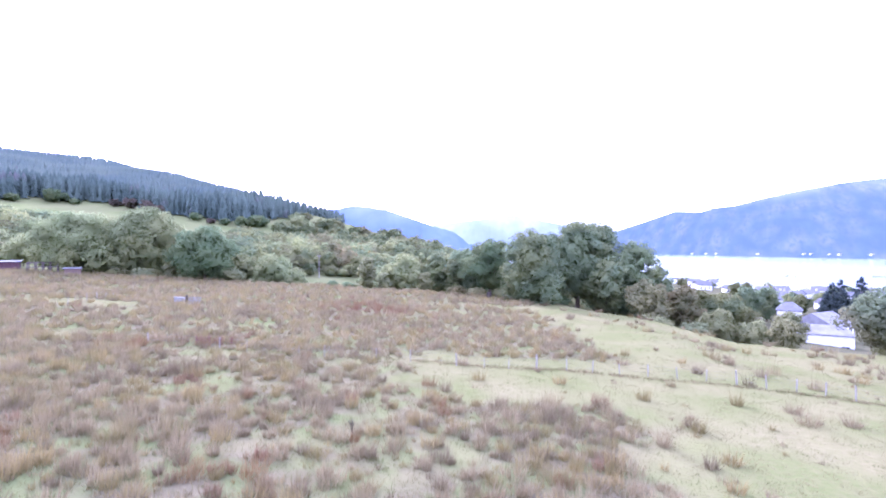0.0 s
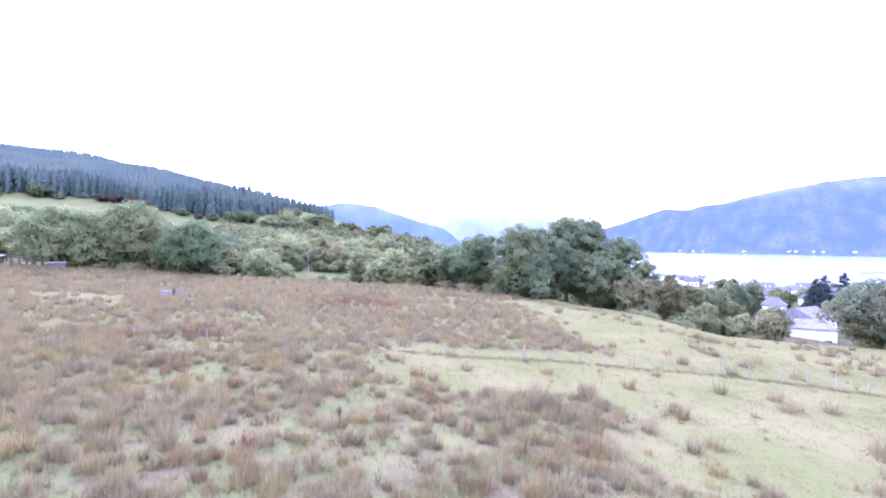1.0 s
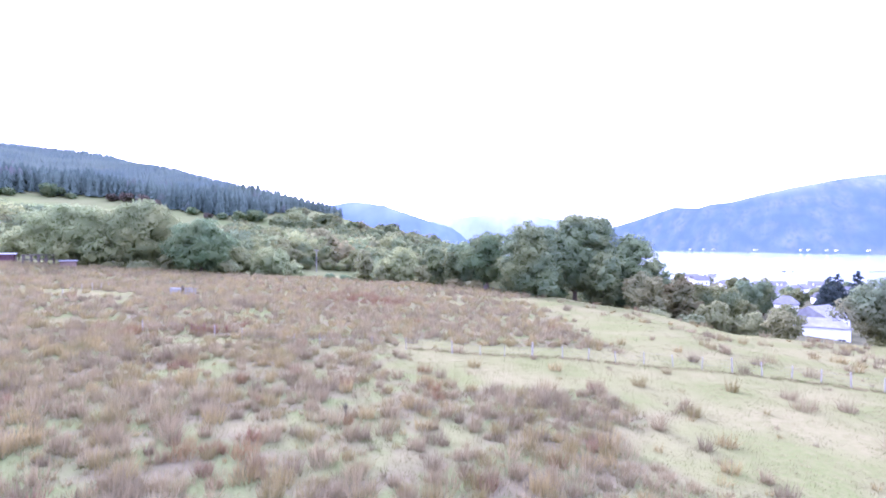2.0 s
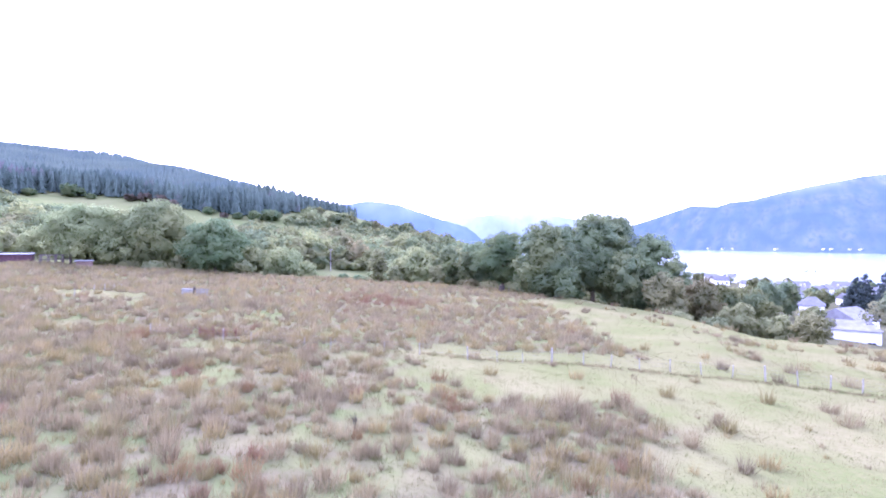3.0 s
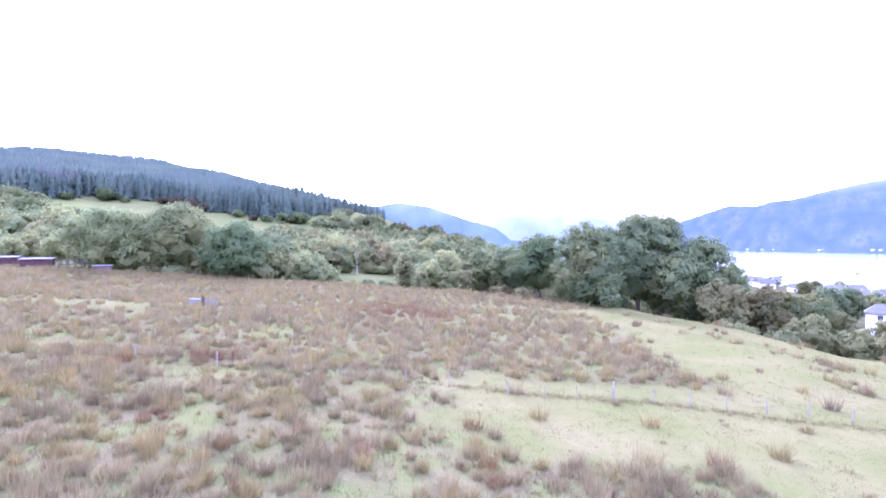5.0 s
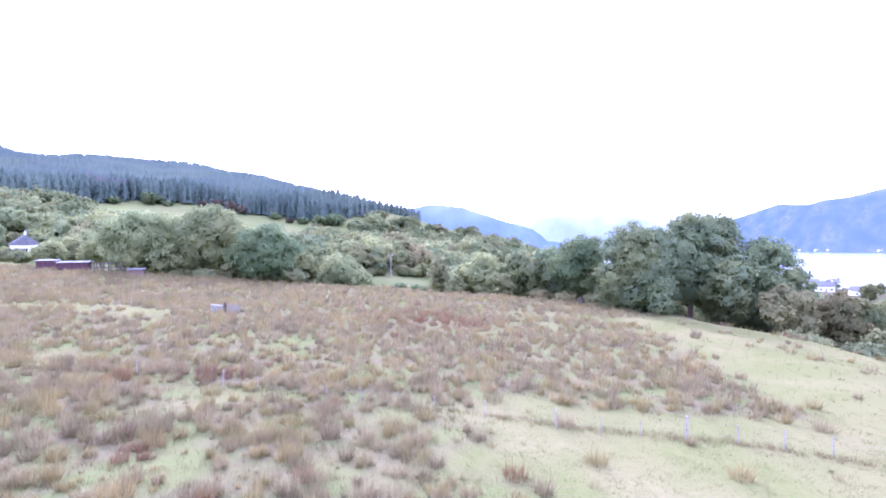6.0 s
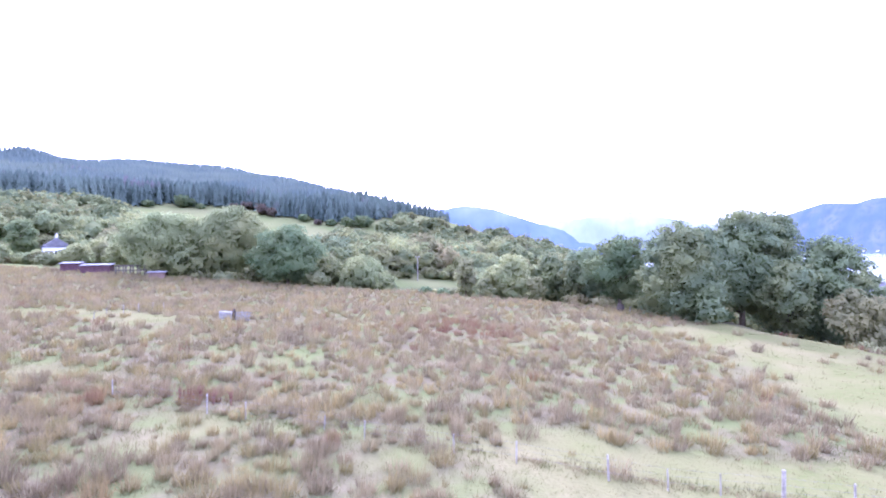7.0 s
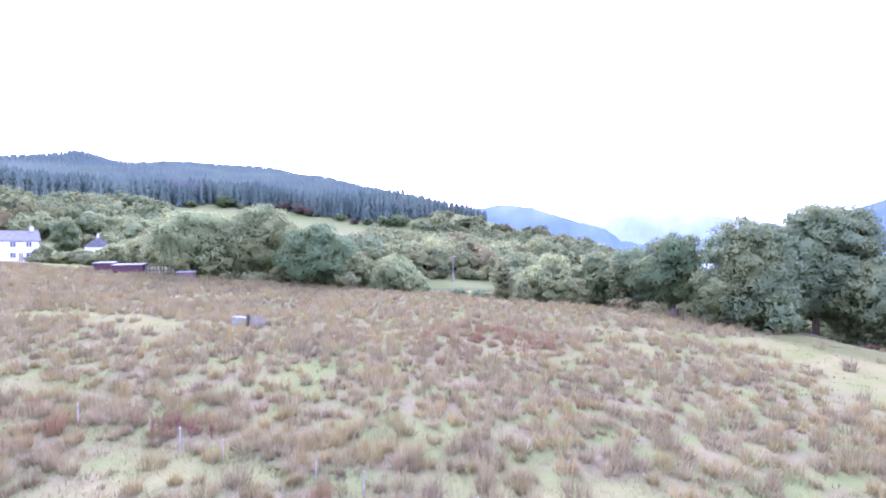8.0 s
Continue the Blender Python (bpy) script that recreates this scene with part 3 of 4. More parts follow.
for k, (x, y, h, w, low, kind) in enumerate((
        # the oak clump
        (17.3, 101, 13.6 - ground_at(17.3, 101), 13.5, -0.9, OAK_KIND), (19.9, 97.5, 5.0 - ground_at(19.9, 97.5), 6.5, -0.7, LOW_OAK), (30, 114, 16.1 - ground_at(30, 114), 15, 2.2, TALL_OAK), (36, 118, 16.1 - ground_at(36, 118), 13, 2.2, TALL_OAK), (24, 115, 13.6 - ground_at(24, 115), 11, 3.0, TALL_OAK),
        (41.5, 111, 11.4 - ground_at(41.5, 111), 12.5, 1.6, TALL_OAK), (48.5, 115, 6.0 - ground_at(48.5, 115), 7, 3.0, LOW_OAK), (35, 109, 8.0 - ground_at(35, 109), 11, 1.6, TALL_OAK), (10.5, 113, 13.2, 12.5, 0.9, DARK_OAK), (5, 120, 12.0, 11, 0.8, LOW_OAK), (-1.5, 124, 11.5, 9, 0.8, BROAD),
        (34, 110, 2.4, 5, 0.1, DARK_BUSH), (26, 112, 2.6, 5, 0.1, DARK_BUSH), (44, 107, 4.0, 6, 0.1, DARK_BUSH), (3, 112, 2.0, 5, 0.1, BROWN_BUSH), (7, 110.5, 1.6, 5, 0.1, BROWN_BUSH),
        # scrub along the far edge of the field
        (-17, 115, 8.0, 5.4, 0.2, BROAD), (-9, 121, 10.5, 10, 0.3, SCRUB), (2.4, 118, 9.0, 5.6, 0.2, BROAD), (-4, 116, 5.5, 5, 0.1, GREY_BUSH), (-13, 113, 4.2, 4.2, 0.1, GREY_BUSH),
        (-41, 122, 9.6, 11.5, 0.3, SCRUB), (-34, 117, 5.0, 6, 0.1, SCRUB), (-46, 112, 3.4, 5, 0.1, GREY_BUSH), (-21.5, 114, 1.8, 3.4, 0.1, DARK_BUSH), (-24.5, 113.5, 1.9, 3.6, 0.1, DARK_BUSH), (-33, 121, 2.8, 6, 0.1, GREY_BUSH), (-25, 121.5, 2.9, 6, 0.1, GREEN_BUSH), (-20.5, 122, 3.2, 5, 0.1, GREY_BUSH), (-38, 122, 2.6, 6, 0.1, GREEN_BUSH),
        (-58, 164, 4.4, 6, 0.1, GREEN_BUSH), (-52, 170, 4.0, 6, 0.1, GREY_BUSH), (-46, 176, 4.6, 6, 0.1, GREEN_BUSH), (-40, 182, 4.2, 7, 0.1, GREEN_BUSH), (-34.5, 188, 4.8, 7, 0.1, GREEN_BUSH), (-29, 192, 4.4, 7, 0.1, GREY_BUSH), (-49, 173, 2.4, 5, 0.1, GREEN_BUSH), (-37, 185, 3.0, 6, 0.1, GREEN_BUSH), (-28, 114, 1.7, 3.0, 0.1, GREY_BUSH),
        (-50, 124, 8.5, 9, 0.3, SCRUB), (-56, 128, 9.5, 9, 0.3, BROAD), (-44, 130, 9.0, 8, 0.3, BROAD), (-29, 121, 2.6, 5, 0.1, GREY_BUSH), (-22, 126, 3.6, 5, 0.1, GREEN_BUSH), (-13, 124, 8.5, 8, 0.2, BROAD),
        (-52, 131, 0.6 - ground_at(-52, 131), 7, 0.1, DARK_BUSH), (-45, 130, -0.2 - ground_at(-45, 130), 7, 0.1, GREY_BUSH), (-38, 130, 0.2 - ground_at(-38, 130), 6, 0.1, GREEN_BUSH), (-31, 130, 0.0 - ground_at(-31, 130), 6, 0.1, DARK_BUSH), (-60, 133, 1.0 - ground_at(-60, 133), 7, 0.1, GREEN_BUSH),
        # trees beside the sheds
        (-52.6, 112.5, 12.4, 15.5, 0.4, DARK_OAK), (-58.5, 109.5, 4.2, 4.5, 0.1, GREEN_BUSH), (-82, 114, 14.6, 18.5, 0.4, WILLOW), (-69, 118, 17.0, 19, 0.4, WILLOW), (-74, 111, 7.5, 8, 0.2, SCRUB),
        (-47, 119, 8, 8, 0.3, SCRUB), (-104, 126, 8.5, 10, 0.3, SCRUB), (-94, 122, 7.5, 9, 0.3, SCRUB), (-112, 120, 6.0, 7, 0.2, SCRUB),
        (-153, 140, 11.5, 9.5, 0.4, DARK_OAK), (-141, 148, 5.5, 7, 0.3, SCRUB), (-157, 151, 6, 7, 0.3, BROAD), (-136, 127, 3.8, 6, 0.1, GREEN_BUSH), (-124, 124, 3.6, 6, 0.1, GREY_BUSH), (-130, 140, 8, 10, 0.3, SCRUB), (-141, 130, 3.0, 5, 0.1, BROWN_BUSH), (-118, 132, 8, 10, 0.3, BROAD),
        (-64, 110, 2.2, 6, 0.1, GREY_BUSH), (-70, 110, 1.8, 5, 0.1, GREEN_BUSH),
        # round the white houses
        (-141.7, 125.5, 5.5, 5.5, 0.2, SCRUB), (-139.3, 121.8, 2.5, 5, 0.2, GREY_BUSH), (-139.1, 129.0, 3.2, 8, 0.2, BROWN_BUSH), (-130.7, 128.3, 4.2, 8, 0.2, GREEN_BUSH), (-115.3, 123.4, 6, 9, 0.2, SCRUB),
        # below the field towards the loch
        (40, 100, 4.0 - ground_at(40, 100), 10, 0.2, BROWN_BUSH), (48, 102, 2.7 - ground_at(48, 102), 8.6, 0.2, BROWN_BUSH), (37.5, 90, -2.0 - ground_at(37.5, 90), 8.2, 0.1, GREY_BUSH),
        (62, 112, 0.0 - ground_at(62, 112), 12.5, 0.3, BROAD), (55, 107, 1.2 - ground_at(55, 107), 8, 0.3, BROAD), (49.2, 92, -1.1 - ground_at(49.2, 92), 8, 0.1, GREY_BUSH),
        (53.5, 88, -2.7 - ground_at(53.5, 88), 8.4, 0.1, GREY_BUSH), (55.2, 82, -1.5 - ground_at(55.2, 82), 5.4, 0.1, BROWN_BUSH), (44, 89, -3.0 - ground_at(44, 89), 7, 0.1, GREY_BUSH),
        (70, 103, -2.8 - ground_at(70, 103), 7, 0.2, GREY_BUSH), (101, 170, -2.8 - ground_at(101, 170), 11, 0.4, LOW_OAK), (109, 172, -3.2 - ground_at(109, 172), 9, 0.4, LOW_OAK),
        (85, 150, 8, 8, 0.4, BROAD), (76, 140, 8, 9, 0.4, SCRUB), (90, 160, 7, 9, 0.4, BROAD),
        (65, 73, 4.4 - ground_at(65, 73), 13.5, 0.3, AUTUMN), (73, 80, 3.0 - ground_at(73, 80), 10, 0.3, BROAD))):
    plant(x, y, h, w, low, kind, 100 + k)
# bushes along the foot of the plantation: place along it, metres out from it, height, width
for k, (q, off, h, w) in enumerate(((70, 6, 5, 9), (98, 7, 8.5, 15), (111, 8, 4, 8), (136, 6, 5, 9), (144, 7, 7, 13), (149, 8, 7.5, 14), (154, 6, 6, 10), (168, 7, 5, 8), (175, 8, 3.5, 6), (185, 6, 4, 8), (195, 7, 7, 10), (207, 8, 8, 12), (214, 6, 7, 11), (214, 7, 6, 10))):
    x = (0.5 * q - np.interp(q, [60, 92, 120, 142, 153, 172, 196], [366, 374, 364, 342, 308, 276, 262]) + off) / 1.32
    plant(x, q - 0.9 * x, h, w, 0.1, FAR_BUSH if k in (3, 4, 5, 6, 8) else FAR_GREEN, 300 + k)

# ---- the wood on the slope beyond ----
wood = [make_tree("woodland_tree", 20 + k, hh, ww, 1.6, 9, 0.44, 0.68, 0.05, mat, lab, limbs=2, dome=True) for k, (hh, ww, mat, lab) in enumerate((
    (10.5, 12.5, WOODLEAF, "olive-green round-crowned tree in the wood"), (10.5, 10.5, WOODLEAF, "green round-crowned tree in the wood"),
    (9, 11.5, WOODLEAF, "mid-green broadleaf tree in the wood"), (9.5, 10, BROWNLEAF, "browning autumn tree in the wood"),
    (9, 11, ASH, "grey-green broadleaf tree in the wood"), (9.5, 10, OAK, "dark-green broadleaf tree in the wood"), (7.5, 7.5, GOLDLEAF, "golden-yellow autumn tree in the wood")))]


def in_wood(x, y):
    u = x / y
    s = -0.87 * x + 0.5 * y
    a = math.degrees(math.atan2(-x, y - 20))
    if x > 70 or y > 440 or math.hypot(x + 84, y - 380) < 34:
        return False
    if u > -0.13:
        return y > 132
    if u > -0.42:
        return y > (max(150, 221 + x) if -95 < x < -26 else 165) and s < min(330 - 0.33 * (y + 0.9 * x - 60), max(222, 225 + (u + 0.36) * 420))
    if a < 40:
        return y > 126 and s < 205 and y < 225
    return 190 < s < float(np.interp(y + 0.9 * x, [28, 58], [348, 262])) and u > -2.4 and not (-225 < x < -118 and y < 150) and not (-175 < x < -150 and y < 170)


def plant_wood():
    spots = []
    y = 60.0
    while y < 440:
        step = 8.8 + max(0, y - 130) * 0.012
        x = -330.0
        while x < 130:
            px, py = x + rng.uniform(-0.45, 0.45) * step, y + rng.uniform(-0.45, 0.45) * step
            x += step
            if in_wood(px, py):
                spots.append((math.hypot(px, py - 10), px, py, int(rng.choice(7, p=(0.27, 0.22, 0.19, 0.10, 0.13, 0.09, 0.0))), rng.uniform(0.85, 1.35), rng.uniform(0, 360), rng.uniform(0.72, 0.95)))
        y += step * 0.9
    spots.sort()
    spots[0:0] = [(0, -38, 232, 6, 1.2, 40, 1.0), (0, -33, 236, 6, 0.9, 140, 1.0), (0, -62, 152, 6, 0.9, 90, 1.0)]
    for d, px, py, k, sc, a, tall in spots[:290]:
        ob = copy_thing(wood[k], pose(px, py, ground_at(px, py) - 0.3, 0, 0, a))
        ob.scale = (sc, sc, sc * tall)
        tagged(ob, group="trees of the wood")
    rest, faces = {}, {}
    for d, px, py, k, sc, a, tall in spots[290:]:
        v, nv, single, m = CROWNS[20 + k]
        keep = (np.arange(len(v) // 4) >= single) | (rng.random(len(v) // 4) < 0.3)
        v, nv = v.reshape(-1, 4, 3)[keep], nv.reshape(-1, 4, 3)[keep].reshape(-1, 3)
        mid = v.mean(axis=1, keepdims=True)
        v = ((v - mid) * 1.5 + mid).reshape(-1, 3)
        c, e = math.cos(radians(a)), math.sin(radians(a))
        rest.setdefault(k, []).append(np.stack([(v[:, 0] * c - v[:, 1] * e) * sc + px, (v[:, 0] * e + v[:, 1] * c) * sc + py, v[:, 2] * sc * tall + ground_at(px, py) - 0.3], -1))
        faces.setdefault(k, []).append(np.stack([nv[:, 0] * c - nv[:, 1] * e, nv[:, 0] * e + nv[:, 1] * c, nv[:, 2]], -1))
    order = sorted(rest)
    mats = [CROWNS[20 + k][3] for k in order]
    counts = [sum(len(a) for a in rest[k]) // 4 for k in order]
    ob = fast_mesh("far_wood", np.concatenate([np.concatenate(rest[k]) for k in order]), 4, mats[0], None, np.concatenate([np.concatenate(faces[k]) for k in order]))
    for m in mats[1:]:
        ob.data.materials.append(m)
    ob.data.polygons.foreach_set("material_index", np.repeat(np.arange(len(order)), counts).astype(np.int32))
    tagged(ob, "broadleaf wood turning olive and brown on the far slope", "woodland", kind="stuff")
    print("wood", len(spots), "far quads", sum(counts))


plant_wood()
for p in wood:
    for o in (*p.children_recursive, p):
        bpy.data.objects.remove(o)


def conifer(r, h, tiers, points):
    """One spruce as loose triangles: tiers of drooping star-shaped boughs."""
    tris = []
    for k in range(tiers):
        f = k / tiers
        z0, z1 = h * (0.08 + 0.86 * f), h * (0.08 + 0.86 * f) + h * 1.7 / tiers
        rad = h * 0.19 * (1 - f) ** 0.62 + 0.12
        a = r.uniform(0, 6.28) + np.arange(points) * 6.283 / points
        rr = rad * r.uniform(0.7, 1.15, points)
        tip = np.stack([rr * np.cos(a), rr * np.sin(a), np.full(points, z0) - 0.25 * rr + r.uniform(-0.5, 0.5, points)], -1)
        side = 6.283 / points * 0.62
        l = np.stack([rr * 0.55 * np.cos(a - side), rr * 0.55 * np.sin(a - side), np.full(points, z0 + 0.35)], -1)
        q = np.stack([rr * 0.55 * np.cos(a + side), rr * 0.55 * np.sin(a + side), np.full(points, z0 + 0.35)], -1)
        top = np.tile([0, 0, min(z1, h)], (points, 1))
        tris.append(np.stack([tip, q, top], 1))
        tris.append(np.stack([tip, top, l], 1))
    return np.concatenate(tris).reshape(-1, 3)


def plantation_edge(q):
    return np.interp(q, [-300, 26, 60, 92, 120, 142, 153, 172, 196, 260, 330, 400, 470], [470, 352, 366, 374, 364, 342, 308, 276, 262, 266, 250, 232, 215])


def plant_conifers():
    near = [conifer(rng, 16, 11, 6) * np.array([1.25, 1.25, 1.0]) for k in range(6)]
    far = [conifer(rng, 11.5, 3, 4) * np.array([1.55, 1.55, 1.0]) for k in range(6)]
    out, kinds = [], []
    y = 120.0
    while y < 900:
        x = -1250.0
        step = 3.6 if y < 480 else 4.6
        while x < 0:
            px, py = x + rng.uniform(-0.4, 0.4) * step, y + rng.uniform(-0.4, 0.4) * step
            x += step
            s, q, u = -0.87 * px + 0.5 * py, py + 0.9 * px, px / py
            deep = s - float(plantation_edge(q)) + 3 * math.sin(q * 0.13) + 2 * math.sin(q * 0.41)
            if deep < 0 or s > 640 or u < -2.6 or u > -0.195 or q > 470:
                continue
            front = deep < 26
            t = (near if front else far)[rng.integers(6)]
            sc = (rng.uniform(0.8, 1.03) if front else rng.uniform(0.88, 1.0)) * (1 - 0.45 * float(smooth(190, 300, q)))
            a = rng.uniform(0, 6.28)
            c, d = math.cos(a) * sc, math.sin(a) * sc
            out.append(np.stack([t[:, 0] * c - t[:, 1] * d + px, t[:, 0] * d + t[:, 1] * c + py, t[:, 2] * sc + ground_at(px, py) - 0.3], -1))
            # trees deeper in take the paler needles that stand in for haze
            kinds.append(np.full(len(t) // 3, 0 if deep < 34 + 10 * math.sin(q * 0.07) else 1, np.int32))
        y += step
    ob = fast_mesh("spruce_plantation", np.concatenate(out), 3, SPRUCE)
    ob.data.materials.append(HAZY_SPRUCE)
    ob.data.polygons.foreach_set("material_index", np.concatenate(kinds))
    return len(out), tagged(ob, "dense dark blue-green spruce plantation on the hillside", "woodland", kind="stuff")


print("conifers", plant_conifers()[0])


# ---- rushes and grass ----
def blades(x, y, z, n, length, lean, width, base):
    """Curved-out blades, n at each root, as loose triangles."""
    m = len(x)
    a = rng.uniform(0, 6.283, (m, n))
    ll = length[:, None] * rng.uniform(0.5, 1.1, (m, n))
    tilt = np.clip(np.abs(rng.normal(0, lean, (m, n))), 0, 1.35)
    out, up = ll * np.sin(tilt), ll * np.cos(tilt)
    br = base[:, None] * np.sqrt(rng.random((m, n)))
    ba = a + rng.normal(0, 0.9, (m, n))
    bx, by = x[:, None] + br * np.cos(ba), y[:, None] + br * np.sin(ba)
    tx, ty, tz = bx + out * np.cos(a) + 0.06 * ll, by + out * np.sin(a) - 0.02 * ll, z[:, None] + up
    turn = rng.uniform(0, 6.283, (m, n))
    wx, wy = width * 0.5 * np.sin(turn), -width * 0.5 * np.cos(turn)
    zz = np.broadcast_to(z[:, None] - 0.05, bx.shape)
    return np.stack([np.stack([bx - wx, by - wy, zz], -1), np.stack([bx + wx, by + wy, zz], -1), np.stack([tx, ty, tz], -1)], -2).reshape(-1, 3)


def scatter(count, y0, y1):
    y = y0 + (y1 - y0) * rng.random(count)
    keep = rng.random(count) < (np.maximum(y, 6) + 12) / (y1 + 12)
    y = y[keep]
    x = rng.uniform(-1, 1, len(y)) * (np.maximum(y, 2) * 1.1 + 14) - 0.12 * y
    inside = y < field_edge(x) + 1
    return x[inside], y[inside]


def tussock_spots(y0, y1, step):
    """Roots about one step apart, uneven, over the part of the field that comes into view."""
    gx, gy = np.meshgrid(np.arange(-150, 120, step), np.arange(y0, y1, step * 0.9))
    x = (gx + rng.uniform(-0.46, 0.46, gx.shape) * step).ravel()
    y = (gy + rng.uniform(-0.46, 0.46, gx.shape) * step).ravel()
    reach = np.maximum(y, 2) * 1.1 + 14
    keep = (np.abs(x + 0.12 * y) < reach) & (y < field_edge(x) + 1)
    return x[keep], y[keep]


RUSTY_PATCHES = ((-13, 71.5, 5.5, 3.0), (-8.5, 72.5, 4, 2.6), (-8.5, 20, 2.2, 1.6), (-20.5, 45, 2.2, 1.2), (-26, 42.5, 3, 1.5), (-10, 78, 6, 3), (-17, 33, 2, 1.5))


def plant_rushes():
    tris, tones = [], []
    for y0, y1, step, n, width in ((-14, 8, 1.4, 50, 0.05), (8, 46, 1.08, 100, 0.036), (8, 46, 0.85, 24, 0.036), (46, 80, 1.12, 54, 0.057), (80, 112, 1.2, 32, 0.085)):
        x, y = tussock_spots(y0, y1, step)
        d = rushes(x, y)
        keep = rng.random(len(x)) < d ** 1.2
        x, y = x[keep], y[keep]
        z = height(x, y)
        size = (0.42 if n > 30 else 0.2) + (0.66 if n > 30 else 0.3) * rng.random(len(x)) ** 0.85 * (0.7 + 0.3 * rushes(x, y)) * (1 + 0.8 * smooth(0.35, 0.1, rushes(x, y)))
        tris.append(blades(x, y, z, n, size, 0.5, width, size * rng.uniform(0.3, 0.62, len(x))))
        tone = np.clip(rng.random(len(x)) * 0.75 + 0.25 * (0.5 + 0.5 * wave(x, y, 18, 41)), 0, 1)
        rust = 0.55 * (rng.random(len(x)) < 0.02)
        for cx, cy, rx, ry in RUSTY_PATCHES:
            rust = rust + 0.6 * np.exp(-((x - cx) / rx) ** 2 - ((y - cy) / ry) ** 2) * (rng.random(len(x)) < 0.75)
        tones.append(np.repeat(np.stack([tone, np.clip(rust, 0, 0.8), tone * 0, tone * 0 + 1], -1), n * 3, axis=0))
    x = rng.uniform(-3, 36, 380)
    y = np.interp(x, [-30, -10, 12, 36], [44.2, 42.7, 42.0, 37.2]) + rng.normal(0, 0.2, 380)
    tris.append(blades(x, y, height(x, y), 16, rng.uniform(0.1, 0.24, 380), 0.8, 0.03, np.full(380, 0.2)))
    tones.append(np.tile([0.4, 0.0, 0.0, 1.0], (380 * 48, 1)))
    ob = fast_mesh("rush_tussocks", np.concatenate(tris), 3, RUSH)
    ob.data.color_attributes.new("tone", "FLOAT_COLOR", "POINT").data.foreach_set("color", np.concatenate(tones).astype(np.float32).ravel())
    tagged(ob, "brown and olive rush tussocks covering the pasture", "rushes", kind="stuff")
    print("rush tris", len(ob.data.polygons))


def plant_grass():
    tris = []
    for y0, y1, count, n, width in ((8, 50, 34000, 9, 0.032), (50, 110, 22000, 6, 0.075)):
        x, y = scatter(count, y0, y1)
        z = height(x, y)
        tris.append(blades(x, y, z, n, rng.uniform(0.12, 0.34, len(x)) * (0.45 + 0.55 * smooth(0.1, 0.5, rushes(x, y))), 0.7, width, np.full(len(x), 0.3)))
    x = rng.uniform(-30, 36, 600)
    y = np.interp(x, [-30, -10, 12, 36], [44.2, 42.7, 42.0, 37.2]) + rng.normal(0, 0.4, 600)
    tris.append(blades(x, y, height(x, y), 9, rng.uniform(0.15, 0.35, len(x)), 0.6, 0.035, np.full(len(x), 0.2)))
    ob = fast_mesh("grass", np.concatenate(tris), 3, GRASS)
    tagged(ob, "short straw and green grass between the rushes", "grass", kind="stuff")
    print("grass tris", len(ob.data.polygons))


plant_rushes()
plant_grass()


# ---- fences ----
WOODPOST = two_tone("weathered_post", (0.2, 0.183, 0.142), (0.35, 0.325, 0.26), 9, 0.95, relief=0.01, spec=0.05)
WIRE = two_tone("dull_wire", (0.14, 0.135, 0.13), (0.22, 0.215, 0.21), 4, 0.8)


def fence(posts, label):
    """Posts at (x, y, height, thickness) with three plain wires along them."""
    root = tagged(new("wire_fence"), label, "fence")
    tops = []
    for x, y, h, t in posts:
        bm = bmesh.new()
        t *= 0.8
        add_limb(bm, (0, 0, -0.3), (0, 0, h - 0.05), t, t * 0.95, 8)
        add_limb(bm, (0, 0, h - 0.05), (0, 0, h), t * 0.95, t * 0.35, 8)
        ob = part("post", bm, WOODPOST, root)
        lean = Euler((rng.normal(0, 0.035), rng.normal(0, 0.035), rng.uniform(0, 6)))
        ob.matrix_basis = Matrix.LocRotScale((x, y, ground_at(x, y)), lean, None)
        tops.append((x, y, ground_at(x, y)))
    for f in (0.35, 0.62, 0.9):
        bm = bmesh.new()
        for (a, b) in zip(tops, tops[1:]):
            add_limb(bm, (a[0], a[1], a[2] + f), (b[0], b[1], b[2] + f), 0.003, 0.003, 4)
        part("wire", bm, WIRE, root)
    return root


fence([(-25.3, 43.8, 0.95, 0.05), (-19.0, 43.4, 1.05, 0.055), (-16.6, 43.2, 0.9, 0.045), (-12.2, 43.1, 0.75, 0.04), (-9.9, 42.6, 0.95, 0.045), (-5.5, 42.2, 0.95, 0.045), (-2.7, 42.0, 1.0, 0.045),
       (1.1, 41.7, 1.1, 0.06), (3.4, 41.7, 0.9, 0.04), (5.4, 41.9, 0.9, 0.04), (7.7, 42.0, 1.25, 0.1), (10.2, 42.1, 1.0, 0.055), (12.3, 42.0, 1.05, 0.055), (14.5, 41.9, 0.95, 0.05),
       (16.8, 41.8, 1.05, 0.055), (19.0, 41.4, 1.0, 0.05), (21.1, 40.9, 1.0, 0.05), (23.2, 40.3, 1.2, 0.09), (25.3, 39.9, 1.1, 0.065), (27.3, 39.4, 1.1, 0.065), (29.2, 38.9, 1.1, 0.065), (31.1, 38.4, 1.2, 0.08), (33.2, 37.9, 1.1, 0.06)],
      "old wire fence on leaning grey wooden posts across the pasture")
fence([(-45.4, 61.7, 0.9, 0.05), (-46.0, 63.8, 0.85, 0.05), (-46.1, 66.0, 0.95, 0.05), (-46.3, 68.3, 1.0, 0.06), (-46.9, 71.0, 0.9, 0.05), (-47.3, 73.2, 0.8, 0.05)],
      "short run of grey fence posts among pale grass")

